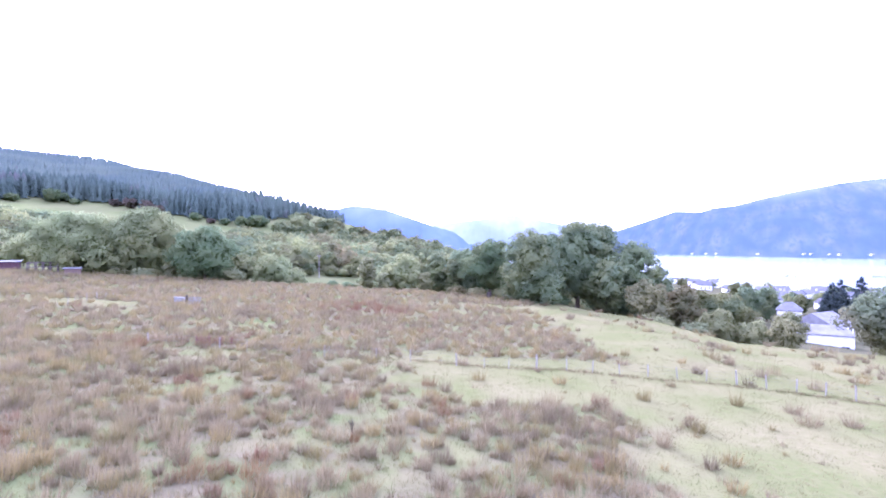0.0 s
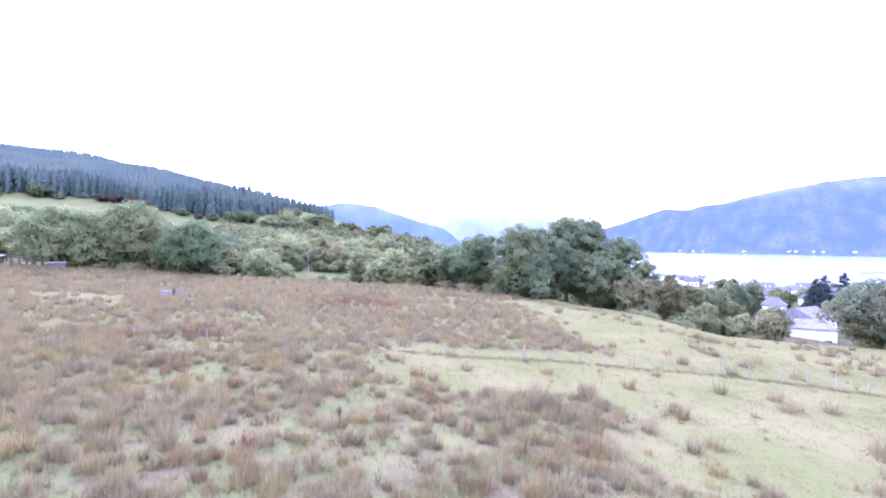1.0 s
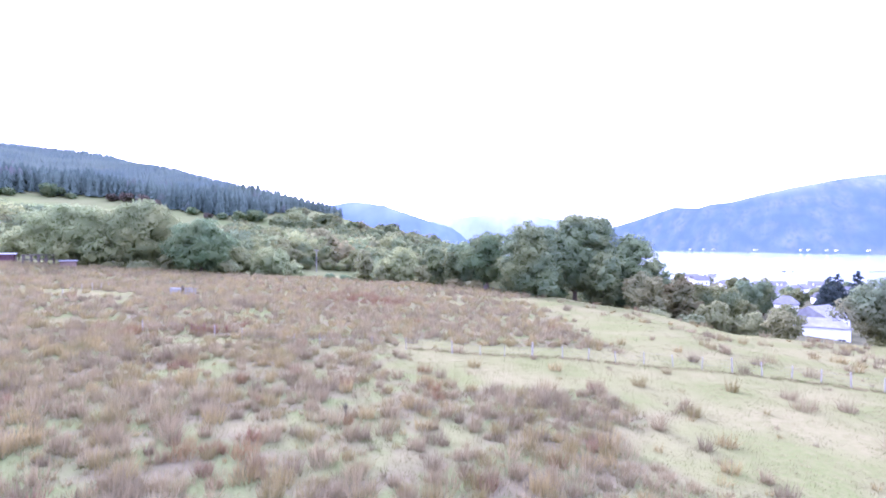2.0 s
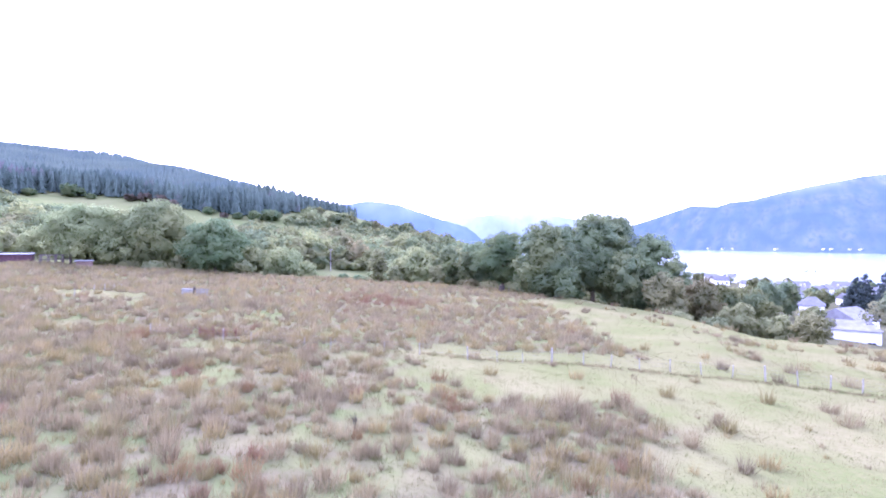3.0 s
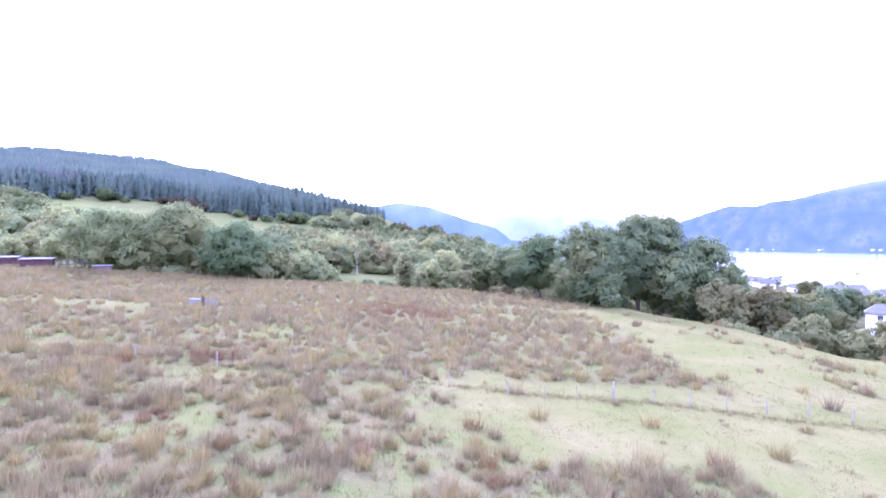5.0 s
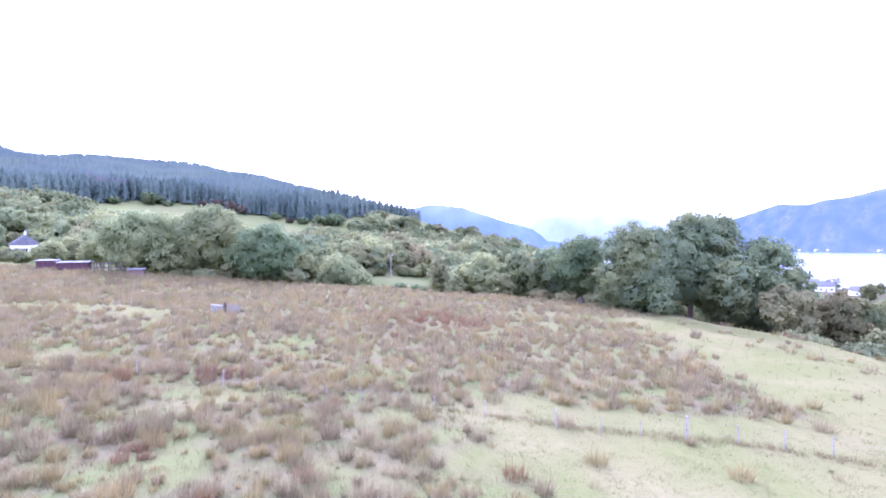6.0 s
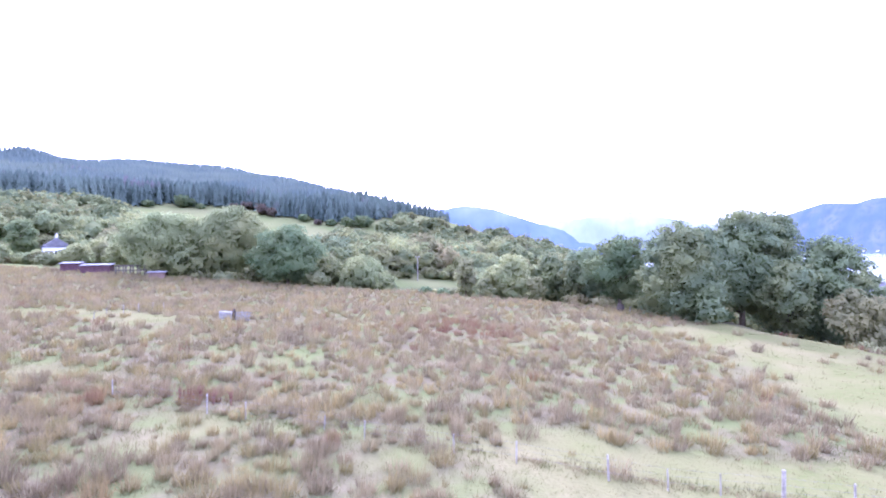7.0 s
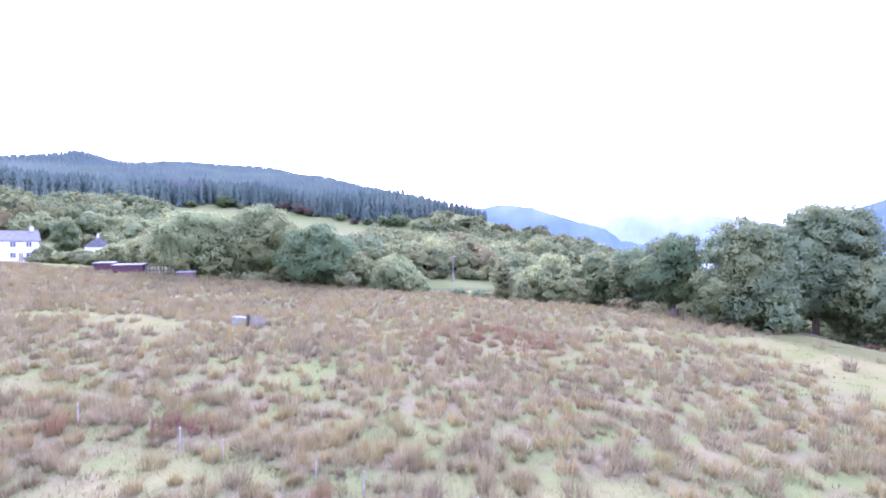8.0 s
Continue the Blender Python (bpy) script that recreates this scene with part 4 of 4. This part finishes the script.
# ---- buildings ----
RENDERED = two_tone("white_render", (0.72, 0.72, 0.70), (0.80, 0.80, 0.78), 0.8, 0.9, relief=0.004)
SLATE = two_tone("grey_slate", (0.10, 0.10, 0.10), (0.15, 0.149, 0.147), 1.4, 0.7, relief=0.01)
PALE_ROOF = two_tone("pale_sheet_roof", (0.175, 0.172, 0.168), (0.23, 0.227, 0.22), 0.8, 0.95, spec=0.05)
RED_BOARD = two_tone("red_brown_boards", (0.065, 0.034, 0.038), (0.11, 0.056, 0.06), 3, 0.85, relief=0.006)
PEN_WOOD = two_tone("dark_pen_timber", (0.07, 0.06, 0.048), (0.14, 0.12, 0.098), 5, 0.95, relief=0.01, spec=0.05)
HEN_BOARD = two_tone("faded_red_boards", (0.17, 0.115, 0.082), (0.23, 0.165, 0.12), 4, 0.9, relief=0.006)
GLASS = two_tone("dark_window_glass", (0.03, 0.035, 0.04), (0.05, 0.055, 0.06), 1, 0.08, spec=0.6)
FRAME = two_tone("white_frame", (0.7, 0.7, 0.7), (0.78, 0.78, 0.78), 2, 0.6)
BRICKS = two_tone("chimney_render", (0.45, 0.43, 0.40), (0.55, 0.53, 0.5), 3, 0.9, relief=0.01)


def roof_mesh(w, d, z0, h, over, hip):
    """A ridge roof along x with thickness, hipped by the given run."""
    bm = bmesh.new()
    a, b = w / 2 + over, d / 2 + over
    r = w / 2 + over - hip
    rows = []
    for dz in (0, 0.18):
        rows.append([bm.verts.new(v) for v in ((-a, -b, z0 + dz - 0.1), (a, -b, z0 + dz - 0.1), (a, b, z0 + dz - 0.1), (-a, b, z0 + dz - 0.1), (-r, 0, z0 + h + dz), (r, 0, z0 + h + dz))])
    for k, v in enumerate(rows):
        for f in ((0, 1, 5, 4), (1, 2, 5), (2, 3, 4, 5), (3, 0, 4)):
            bm.faces.new([v[i] for i in (f if k else f[::-1])])
    for i in range(4):
        j = (i + 1) % 4
        bm.faces.new([rows[0][i], rows[0][j], rows[1][j], rows[1][i]])
    return bm


def house(name, x, y, z, turn, w, d, h, roof_h, hip, label, wall=None, roof=None, windows=(), doors=(), chimneys=()):
    """A house: walls, roof, windows with frames, doors and chimneys. Windows: (side, offset, sill, width, height)."""
    root = tagged(new(name), label, "house" if name == "house" else "shed")
    bm = bmesh.new()
    add_box(bm, -w / 2, w / 2, -d / 2, d / 2, -1.5, h)
    if hip < 0.3:
        for sx in (-1, 1):
            vs = [bm.verts.new((sx * (w / 2), -d / 2, h)), bm.verts.new((sx * (w / 2), d / 2, h)), bm.verts.new((sx * (w / 2), 0, h + roof_h - 0.05))]
            vi = [bm.verts.new((sx * (w / 2 - 0.3), v.co.y, v.co.z)) for v in vs]
            bm.faces.new(vs)
            bm.faces.new(vi[::-1])
            for i in range(3):
                bm.faces.new([vs[i], vs[(i + 1) % 3], vi[(i + 1) % 3], vi[i]])
    part("wall", bm, wall or RENDERED, root)
    part("roof", roof_mesh(w, d, h, roof_h, 0.35, hip), roof or SLATE, root)
    for side, off, sill, ww, wh in windows:
        m = {"front": pose(off, -d / 2, sill), "back": pose(off, d / 2, sill, 0, 0, 180), "right": pose(w / 2, off, sill, 0, 0, 90), "left": pose(-w / 2, off, sill, 0, 0, -90)}[side]
        bm = bmesh.new()
        for x0, x1, z0, z1 in ((-ww / 2 - 0.08, -ww / 2, -0.08, wh + 0.08), (ww / 2, ww / 2 + 0.08, -0.08, wh + 0.08), (-ww / 2, ww / 2, -0.08, 0), (-ww / 2, ww / 2, wh, wh + 0.08), (-0.03, 0.03, 0, wh)):
            add_box(bm, x0, x1, -0.07, 0.02, z0, z1)
        frame_part = part("window", bm, FRAME, root)
        frame_part.matrix_basis = m
        bm = bmesh.new()
        add_box(bm, -ww / 2, ww / 2, -0.03, 0.01, 0, wh)
        part("pane", bm, GLASS, frame_part)
    for side, off, ww, wh in doors:
        m = {"front": pose(off, -d / 2, 0), "right": pose(w / 2, off, 0, 0, 0, 90), "left": pose(-w / 2, off, 0, 0, 0, -90), "back": pose(off, d / 2, 0, 0, 0, 180)}[side]
        bm = bmesh.new()
        add_box(bm, -ww / 2, ww / 2, -0.05, 0.02, 0, wh)
        part("door", bm, WOODPOST, root).matrix_basis = m
    for cx in chimneys:
        bm = bmesh.new()
        add_box(bm, cx - 0.45, cx + 0.45, -0.3, 0.3, h, h + roof_h + 1.0)
        add_box(bm, cx - 0.52, cx + 0.52, -0.37, 0.37, h + roof_h + 1.0, h + roof_h + 1.12)
        for o in (-0.2, 0.2):
            add_limb(bm, (cx + o, 0, h + roof_h + 1.1), (cx + o, 0, h + roof_h + 1.5), 0.12, 0.1, 8)
        part("chimney", bm, BRICKS, root)
    root.matrix_basis = pose(x, y, z, 0, 0, turn)
    return root


W2 = [("front", o, s, 1.1, 1.3) for o in (-3.2, 0.2, 3.4) for s in (0.9, 3.6)]
house("house", -148, 122, ground_at(-148, 122), 58, 11, 8, 5.2, 2.6, 0.1, "white two-storey house with a grey slate roof among trees",
      windows=W2 + [("right", 0, 0.9, 1.1, 1.3), ("right", 1, 3.6, 1.0, 1.2)], doors=[("front", 1.8, 1.0, 2.1)], chimneys=(4.2, -4.2))
house("house", -147.6, 146, ground_at(-147.6, 146), -38, 9, 6.5, 3.2, 2.6, 0.1, "small white cottage half hidden by trees",
      windows=[("front", -2.4, 0.9, 1.1, 1.3), ("front", 2.4, 0.9, 1.1, 1.3), ("right", 0, 0.9, 1.0, 1.2)], doors=[("front", 0, 1.0, 2.1)], chimneys=(3.8,))
house("house", 89, 119, -14.6, -30, 10, 7, 4.5, 1.7, 1.8, "white bungalow with a pale grey hipped roof", roof=PALE_ROOF,
      windows=[("front", o, 0.9, 1.4, 1.2) for o in (-3.4, 0.4, 3.4)] + [("left", 0, 0.9, 1.4, 1.2)], doors=[("front", -1.5, 1.0, 2.1)])
house("house", 101, 136, -13.6, 28, 10, 10, 3.2, 2.8, 0.1, "white house with a broad pale-grey gabled roof", roof=PALE_ROOF,
      windows=[("front", o, 0.9, 1.4, 1.2) for o in (-3.0, 3.2)] + [("right", -2.2, 0.9, 1.2, 1.2), ("right", 2.2, 0.9, 1.2, 1.2)], doors=[("front", 0, 1.0, 2.1)])
house("house", 104.5, 154, -13.6, -36, 6, 6, 4.6, 2.2, 2.4, "narrow white house with a steep pointed roof",
      windows=[("front", 0, 0.9, 1.1, 1.3), ("front", 0, 3.0, 1.1, 1.2), ("left", 0, 3.0, 1.1, 1.2)])


def shed(x, y, turn, w, d, h, label, boards=None):
    z = ground_at(x, y)
    root = tagged(new("shed"), label, "shed")
    bm = bmesh.new()
    n = int(w / 0.25)
    for k in range(n):
        add_box(bm, -w / 2 + k * w / n, -w / 2 + (k + 0.93) * w / n, -d / 2 - 0.02, -d / 2, -0.4, h)
    add_box(bm, -w / 2, w / 2, -d / 2, d / 2, -0.4, h)
    part("wall", bm, boards or RED_BOARD, root)
    bm = bmesh.new()
    add_box(bm, -w / 2 - 0.25, w / 2 + 0.25, -d / 2 - 0.35, d / 2 + 0.3, h, h + 0.09, Matrix.Rotation(0.06, 4, "X"))
    part("roof", bm, PALE_ROOF, root)
    bm = bmesh.new()
    add_box(bm, w * 0.15, w * 0.15 + 0.9, -d / 2 - 0.06, -d / 2 - 0.02, 0, h - 0.12)
    part("door", bm, boards or RED_BOARD, root)
    root.matrix_basis = pose(x, y, z, 0, 0, turn)


shed(-99.4, 108, 32, 3.4, 3.0, 1.75, "small red-brown timber shed with a pale sheet roof")
shed(-92.0, 107.0, 32, 5.2, 3.2, 1.65, "long red-brown timber shed with a pale sheet roof")
shed(-76.6, 105.6, 32, 2.8, 2.0, 1.4, "low faded-red hen house with a pale roof", HEN_BOARD)


def pen(x, y, turn):
    """An open timber frame: uprights under a rail roof, beside the sheds."""
    root = tagged(new("timber_pen"), "open dark timber pen on posts beside the sheds", "pen")
    for k in range(5):
        for dy in (0, 2.2):
            bm = bmesh.new()
            add_box(bm, k * 1.25 - 0.1, k * 1.25 + 0.1, dy - 0.1, dy + 0.1, -0.3, 1.85)
            part("post", bm, PEN_WOOD, root)
    for dy, z in ((0, 1.7), (2.2, 1.7), (0, 0.8)):
        bm = bmesh.new()
        add_box(bm, -0.2, 5.2, dy - 0.07, dy + 0.07, z, z + 0.2)
        part("rail", bm, PEN_WOOD, root)
    root.matrix_basis = pose(x, y, ground_at(x, y), 0, 0, turn)


pen(-85.4, 104.8, 32)

# ---- utility poles ----
for x, y, h in ((-42.5, 175, 7.8), (-171, 315, 8.0)):
    root = tagged(new("utility_pole"), "tall grey wooden utility pole with a short crossarm", "pole")
    bm = bmesh.new()
    add_limb(bm, (0, 0, -0.5), (0, 0, h), 0.16, 0.11, 8)
    part("pole", bm, WOODPOST, root)
    bm = bmesh.new()
    add_box(bm, -0.8, 0.8, -0.06, 0.06, h - 0.5, h - 0.36)
    part("crossarm", bm, WOODPOST, root)
    for o in (-0.65, 0, 0.65):
        bm = bmesh.new()
        add_limb(bm, (o, 0, h - 0.36), (o, 0, h - 0.14), 0.05, 0.035, 6)
        part("insulator", bm, FRAME, root)
    root.location = (x, y, ground_at(x, y))


# ---- the small town by the shore ----
TOWN = ((255, 360), (268, 373), (285, 386), (303, 396), (240, 350), (312, 374), (226, 402), (334, 402), (272, 338), (292, 352), (216, 330), (245, 498), (266, 505), (234, 466), (224, 438), (345, 380), (322, 350), (250, 400), (275, 415), (196, 300), (178, 268), (205, 272))
for k, (x, y) in enumerate(TOWN):
    x, y = 0.87 * x, 0.87 * y
    w = rng.uniform(7, 10)
    house("house", x, y, max(ground_at(x, y), LOCH + 0.6), rng.uniform(-40, 40), w, rng.uniform(6.5, 8), rng.uniform(2.8, 5.0), rng.uniform(2.0, 2.8), 0.1,
          "small white house with a grey roof near the loch shore", windows=[("front", o, 0.9, 1.2, 1.2) for o in (-w * 0.3, w * 0.3)], doors=[("front", 0, 1.0, 2.1)], chimneys=(w * 0.4,))["group"] = "houses by the shore"
for u in (0.489, 0.516, 0.535, 0.617, 0.707, 0.721, 0.757, 0.777, 0.84):
    y = float(shore_y(u)) + 40
    z = LOCH - 2 + (float(np.interp(u, [0.34, 0.45, 0.56, 0.683, 0.869], [0.033, 0.067, 0.078, 0.108, 0.135])) * (y + 800) + 36) * 0.036
    house("house", u * y, y, z, rng.uniform(-20, 20), rng.uniform(8, 15), 8, rng.uniform(3, 5.5), 3, 0.1, "distant white house on the far loch shore", roof=PALE_ROOF,
          windows=[("front", o, 1.2, 1.6, 1.6) for o in (-4, 0, 4)])["group"] = "houses on the far shore"
for k, (x, y, h, w) in enumerate(((236, 372, 8, 8), (262, 350, 7, 8), (278, 362, 8, 7), (214, 360, 8, 9), (205, 390, 7, 8), (296, 372, 8, 8), (320, 388, 7, 8), (190, 330, 9, 9), (250, 325, 8, 8),
                                 (172, 300, 9, 9), (228, 300, 8, 8), (160, 250, 9, 9), (185, 250, 8, 9), (150, 220, 9, 8), (168, 215, 8, 8), (140, 200, 8, 9), (126, 205, 9, 9), (210, 440, 8, 8), (196, 420, 8, 9))):
    plant(x, y, h, w, 0.4, ("broadleaf_tree", OAK if k % 3 else WOODLEAF, "dark-green garden tree between the shore houses", "tree", 1, 0.6, 1.2, 0.16, 9), 300 + k)


GARDEN_CONIFER = leaf_material("garden_conifer_needles", ((0.05, 0.068, 0.06), (0.075, 0.095, 0.08), (0.06, 0.08, 0.075)))


def garden_conifer(x, y, h):
    root = tagged(new("conifer_tree"), "tall dark blue-green garden conifer beside the houses", "tree")
    bm = bmesh.new()
    add_limb(bm, (0, 0, -0.5), (0, 0, h * 0.9), 0.25, 0.05, 7)
    part("trunk", bm, BARK, root)
    r = np.random.default_rng(int(x))
    lobes = []
    for k in range(22):
        f = k / 22
        a, rad = k * 2.4, h * 0.24 * (1 - f) ** 0.75
        lobes.append((rad * 0.75 * math.cos(a), rad * 0.75 * math.sin(a), h * (0.1 + 0.87 * f), rad * 0.5 + 0.35, rad * 0.3 + 0.4))
    leaves, face, _ = domed_crown(r, lobes, 0.2, 0.34, 1.0, 0.3, 7)
    fast_mesh("crown", leaves, 4, GARDEN_CONIFER, root, face)
    root.location = (x, y, ground_at(x, y))


for x, y, h in ((128, 168, 15), (134, 172, 16), (154, 188, 17), (124, 165, 12)):
    garden_conifer(x, y, h)

# ---- on the water ----
HULL = two_tone("dark_hull_paint", (0.04, 0.045, 0.06), (0.08, 0.08, 0.09), 1, 0.5)
for x, y, turn in ((424, 630, 20), (433, 627, 60), (300, 560, 10), (262, 575, 140)):
    root = tagged(new("boat"), "small dark boat moored on the loch", "boat")
    bm = bmesh.new()
    rings = []
    for fx, half, rise in ((-3.5, 1.0, 0.9), (-1.5, 1.3, 0.9), (1.0, 1.2, 1.0), (2.8, 0.7, 1.2), (3.9, 0.05, 1.4)):
        rings.append([bm.verts.new(v) for v in ((fx, -half, rise), (fx, -half * 0.6, -0.3), (fx, half * 0.6, -0.3), (fx, half, rise))])
    for a, b in zip(rings, rings[1:]):
        for i in range(4):
            bm.faces.new([a[i], a[(i + 1) % 4], b[(i + 1) % 4], b[i]])
    bm.faces.new(rings[0])
    part("hull", bm, HULL, root)
    bm = bmesh.new()
    add_box(bm, -1.6, 0.6, -0.8, 0.8, 0.9, 2.2)
    part("cabin", bm, FRAME, root)
    bm = bmesh.new()
    add_limb(bm, (0.8, 0, 0.9), (0.8, 0, 6.0), 0.06, 0.04, 6)
    part("mast", bm, WIRE, root)
    root.matrix_basis = pose(x, y, LOCH, 0, 0, turn)

root = tagged(new("pier"), "low dark timber pier reaching into the loch", "pier")
bm = bmesh.new()
add_box(bm, -22, 22, -1.6, 1.6, 1.2, 1.6)
part("deck", bm, HULL, root)
for k in range(8):
    bm = bmesh.new()
    for dy in (-1.3, 1.3):
        add_limb(bm, (-21 + k * 6, dy, -2), (-21 + k * 6, dy, 2.3), 0.2, 0.2, 7)
    part("pile", bm, HULL, root)
root.matrix_basis = pose(530, 608, LOCH, 0, 0, 12)

# ---- in the pasture ----
TANK = two_tone("pale_weathered_tank", (0.19, 0.19, 0.16), (0.30, 0.298, 0.255), 2.0, 0.95, relief=0.01, third=(0.16, 0.165, 0.13), spec=0.05)
PALLET = two_tone("silvered_slats", (0.14, 0.137, 0.11), (0.25, 0.244, 0.195), 5, 0.9, relief=0.01)
DARKWOOD = two_tone("dark_rotten_wood", (0.035, 0.028, 0.02), (0.085, 0.07, 0.05), 5, 0.95, relief=0.02)


def water_tank(x, y):
    root = tagged(new("water_tank"), "pale grey weathered water tank tilted in the rushes", "water tank")
    bm = bmesh.new()
    vs = add_box(bm, -0.85, 0.85, -0.5, 0.5, 0, 1.0)
    bmesh.ops.bevel(bm, geom=bm.edges[:], offset=0.07, segments=2, affect="EDGES")
    part("body", bm, TANK, root)
    bm = bmesh.new()
    for x0, x1, y0, y1 in ((-0.9, 0.9, -0.56, -0.46), (-0.9, 0.9, 0.46, 0.56), (-0.9, -0.8, -0.46, 0.46), (0.8, 0.9, -0.46, 0.46)):
        add_box(bm, x0, x1, y0, y1, 0.93, 1.05)
    part("rim", bm, TANK, root)
    root.matrix_basis = pose(x, y, ground_at(x, y) - 0.05, 0, 5, 12) @ Matrix.Scale(0.78, 4)


water_tank(-34.95, 67.8)
root = tagged(new("gate_post"), "dark rotten wooden post beside the water tank", "post")
bm = bmesh.new()
add_limb(bm, (0, 0, -0.3), (0.03, 0, 0.8), 0.24, 0.2, 9)
add_limb(bm, (0.03, 0, 0.8), (0.06, 0.02, 1.15), 0.2, 0.08, 9)
part("post", bm, DARKWOOD, root)
root.location = (-34.15, 67.9, ground_at(-34.15, 67.9))
root = tagged(new("pallet"), "grey weathered wooden pallet leaning upright in the rushes", "pallet")
for k in range(7):
    bm = bmesh.new()
    add_box(bm, -0.66 + k * 0.2, -0.56 + k * 0.2, -0.02, 0.0, rng.uniform(-0.05, 0.02), rng.uniform(0.72, 1.1), Matrix.Rotation(rng.normal(0, 0.04), 4, "Y"))
    part("slat", bm, PALLET, root)
for z in (0.15, 0.55, 0.9):
    bm = bmesh.new()
    add_box(bm, -0.7, 0.82, 0.003, 0.09, z, z + 0.09)
    part("bearer", bm, PALLET, root)
root.matrix_basis = pose(-33.1, 67.8, ground_at(-33.1, 67.8) - 0.02, -14, 4, 18)


def twigs(name, x, y, h, count, spread_m, material, label, category, seed):
    """Bare forking stems from one root."""
    r = np.random.default_rng(seed)
    root = tagged(new(name), label, category)
    bm = bmesh.new()
    for k in range(count):
        a, lean = r.uniform(0, 6.28), r.uniform(0.1, 1) * spread_m
        mid = Vector((lean * 0.45 * math.cos(a), lean * 0.45 * math.sin(a), h * r.uniform(0.45, 0.6)))
        tip = Vector((lean * math.cos(a + 0.3), lean * math.sin(a + 0.3), h * r.uniform(0.8, 1.05)))
        t = 0.018 * max(1, spread_m)
        add_limb(bm, (0, 0, -0.05), mid, t, t * 0.75, 5)
        add_limb(bm, mid, tip, t * 0.75, t * 0.35, 5)
        add_limb(bm, mid, mid + Vector((r.uniform(-0.2, 0.2), r.uniform(-0.2, 0.2), h * 0.3)), t * 0.6, t * 0.25, 4)
    part("stem", bm, material, root)
    root.location = (x, y, ground_at(x, y))
    return root


twigs("dead_dock_plant", -4.6, 25.9, 0.75, 8, 0.3, DARKWOOD, "dark dead dock plant standing in grass", "plant", 5)
RUSTY = two_tone("rusty_branches", (0.13, 0.0605, 0.034), (0.24, 0.143, 0.085), 3, 0.9)
for k, (x, y) in enumerate(((-19.5, 44.6), (-20.6, 45.0), (-18.6, 44.9), (-21.4, 44.3))):
    twigs("dock_plant", x, y, 0.95, 9, 0.25, RUSTY, "rust-red seeding dock plant by the fence", "plant", 60 + k)["group"] = "dock plants"
for k, (x, y) in enumerate(((31, 94.5), (33.5, 92.8), (28.5, 95.6))):
    twigs("fallen_branches", x, y, 0.9, 16, 1.6, RUSTY, "tangle of rust-brown dead branches at the field edge", "branches", 70 + k)["group"] = "dead branches"
root = tagged(new("tree_stump"), "dark rotten tree stump at the field edge", "stump")
bm = bmesh.new()
add_limb(bm, (0, 0, -0.4), (0, 0, 0.5), 0.75, 0.6, 10)
add_limb(bm, (0, 0, 0.5), (0.1, 0.05, 1.25), 0.6, 0.45, 10)
part("stump", bm, DARKWOOD, root)
root.location = (9.4, 104.5, ground_at(9.4, 104.5))
root = tagged(new("marker_post"), "short white marker post beside a stump", "post")
bm = bmesh.new()
add_limb(bm, (0, 0, -0.3), (0, 0, 0.9), 0.055, 0.05, 8)
part("post", bm, TANK, root)
root.location = (10.8, 104.3, ground_at(10.8, 104.3))

# ---- a caravan under the trees ----
CARAVAN = two_tone("pale_turquoise_panel", (0.30, 0.42, 0.44), (0.38, 0.48, 0.48), 1.2, 0.45)
root = tagged(new("caravan"), "pale turquoise caravan half hidden under trees", "caravan")
bm = bmesh.new()
add_box(bm, -2.4, 2.4, -1.0, 1.0, 0.5, 2.5)
bmesh.ops.bevel(bm, geom=bm.edges[:], offset=0.3, segments=3, affect="EDGES")
part("body", bm, CARAVAN, root)
for o in (-1.2, 1.0):
    bm = bmesh.new()
    add_box(bm, o - 0.5, o + 0.5, -1.03, -0.98, 1.3, 1.95)
    part("window", bm, GLASS, root)
for sy in (-0.85, 0.85):
    bm = bmesh.new()
    add_limb(bm, (0, sy - 0.1, 0.32), (0, sy + 0.1, 0.32), 0.33, 0.33, 14)
    part("wheel", bm, HULL, root)
root.matrix_basis = pose(-81, 150, ground_at(-81, 150), 0, 0, 35)
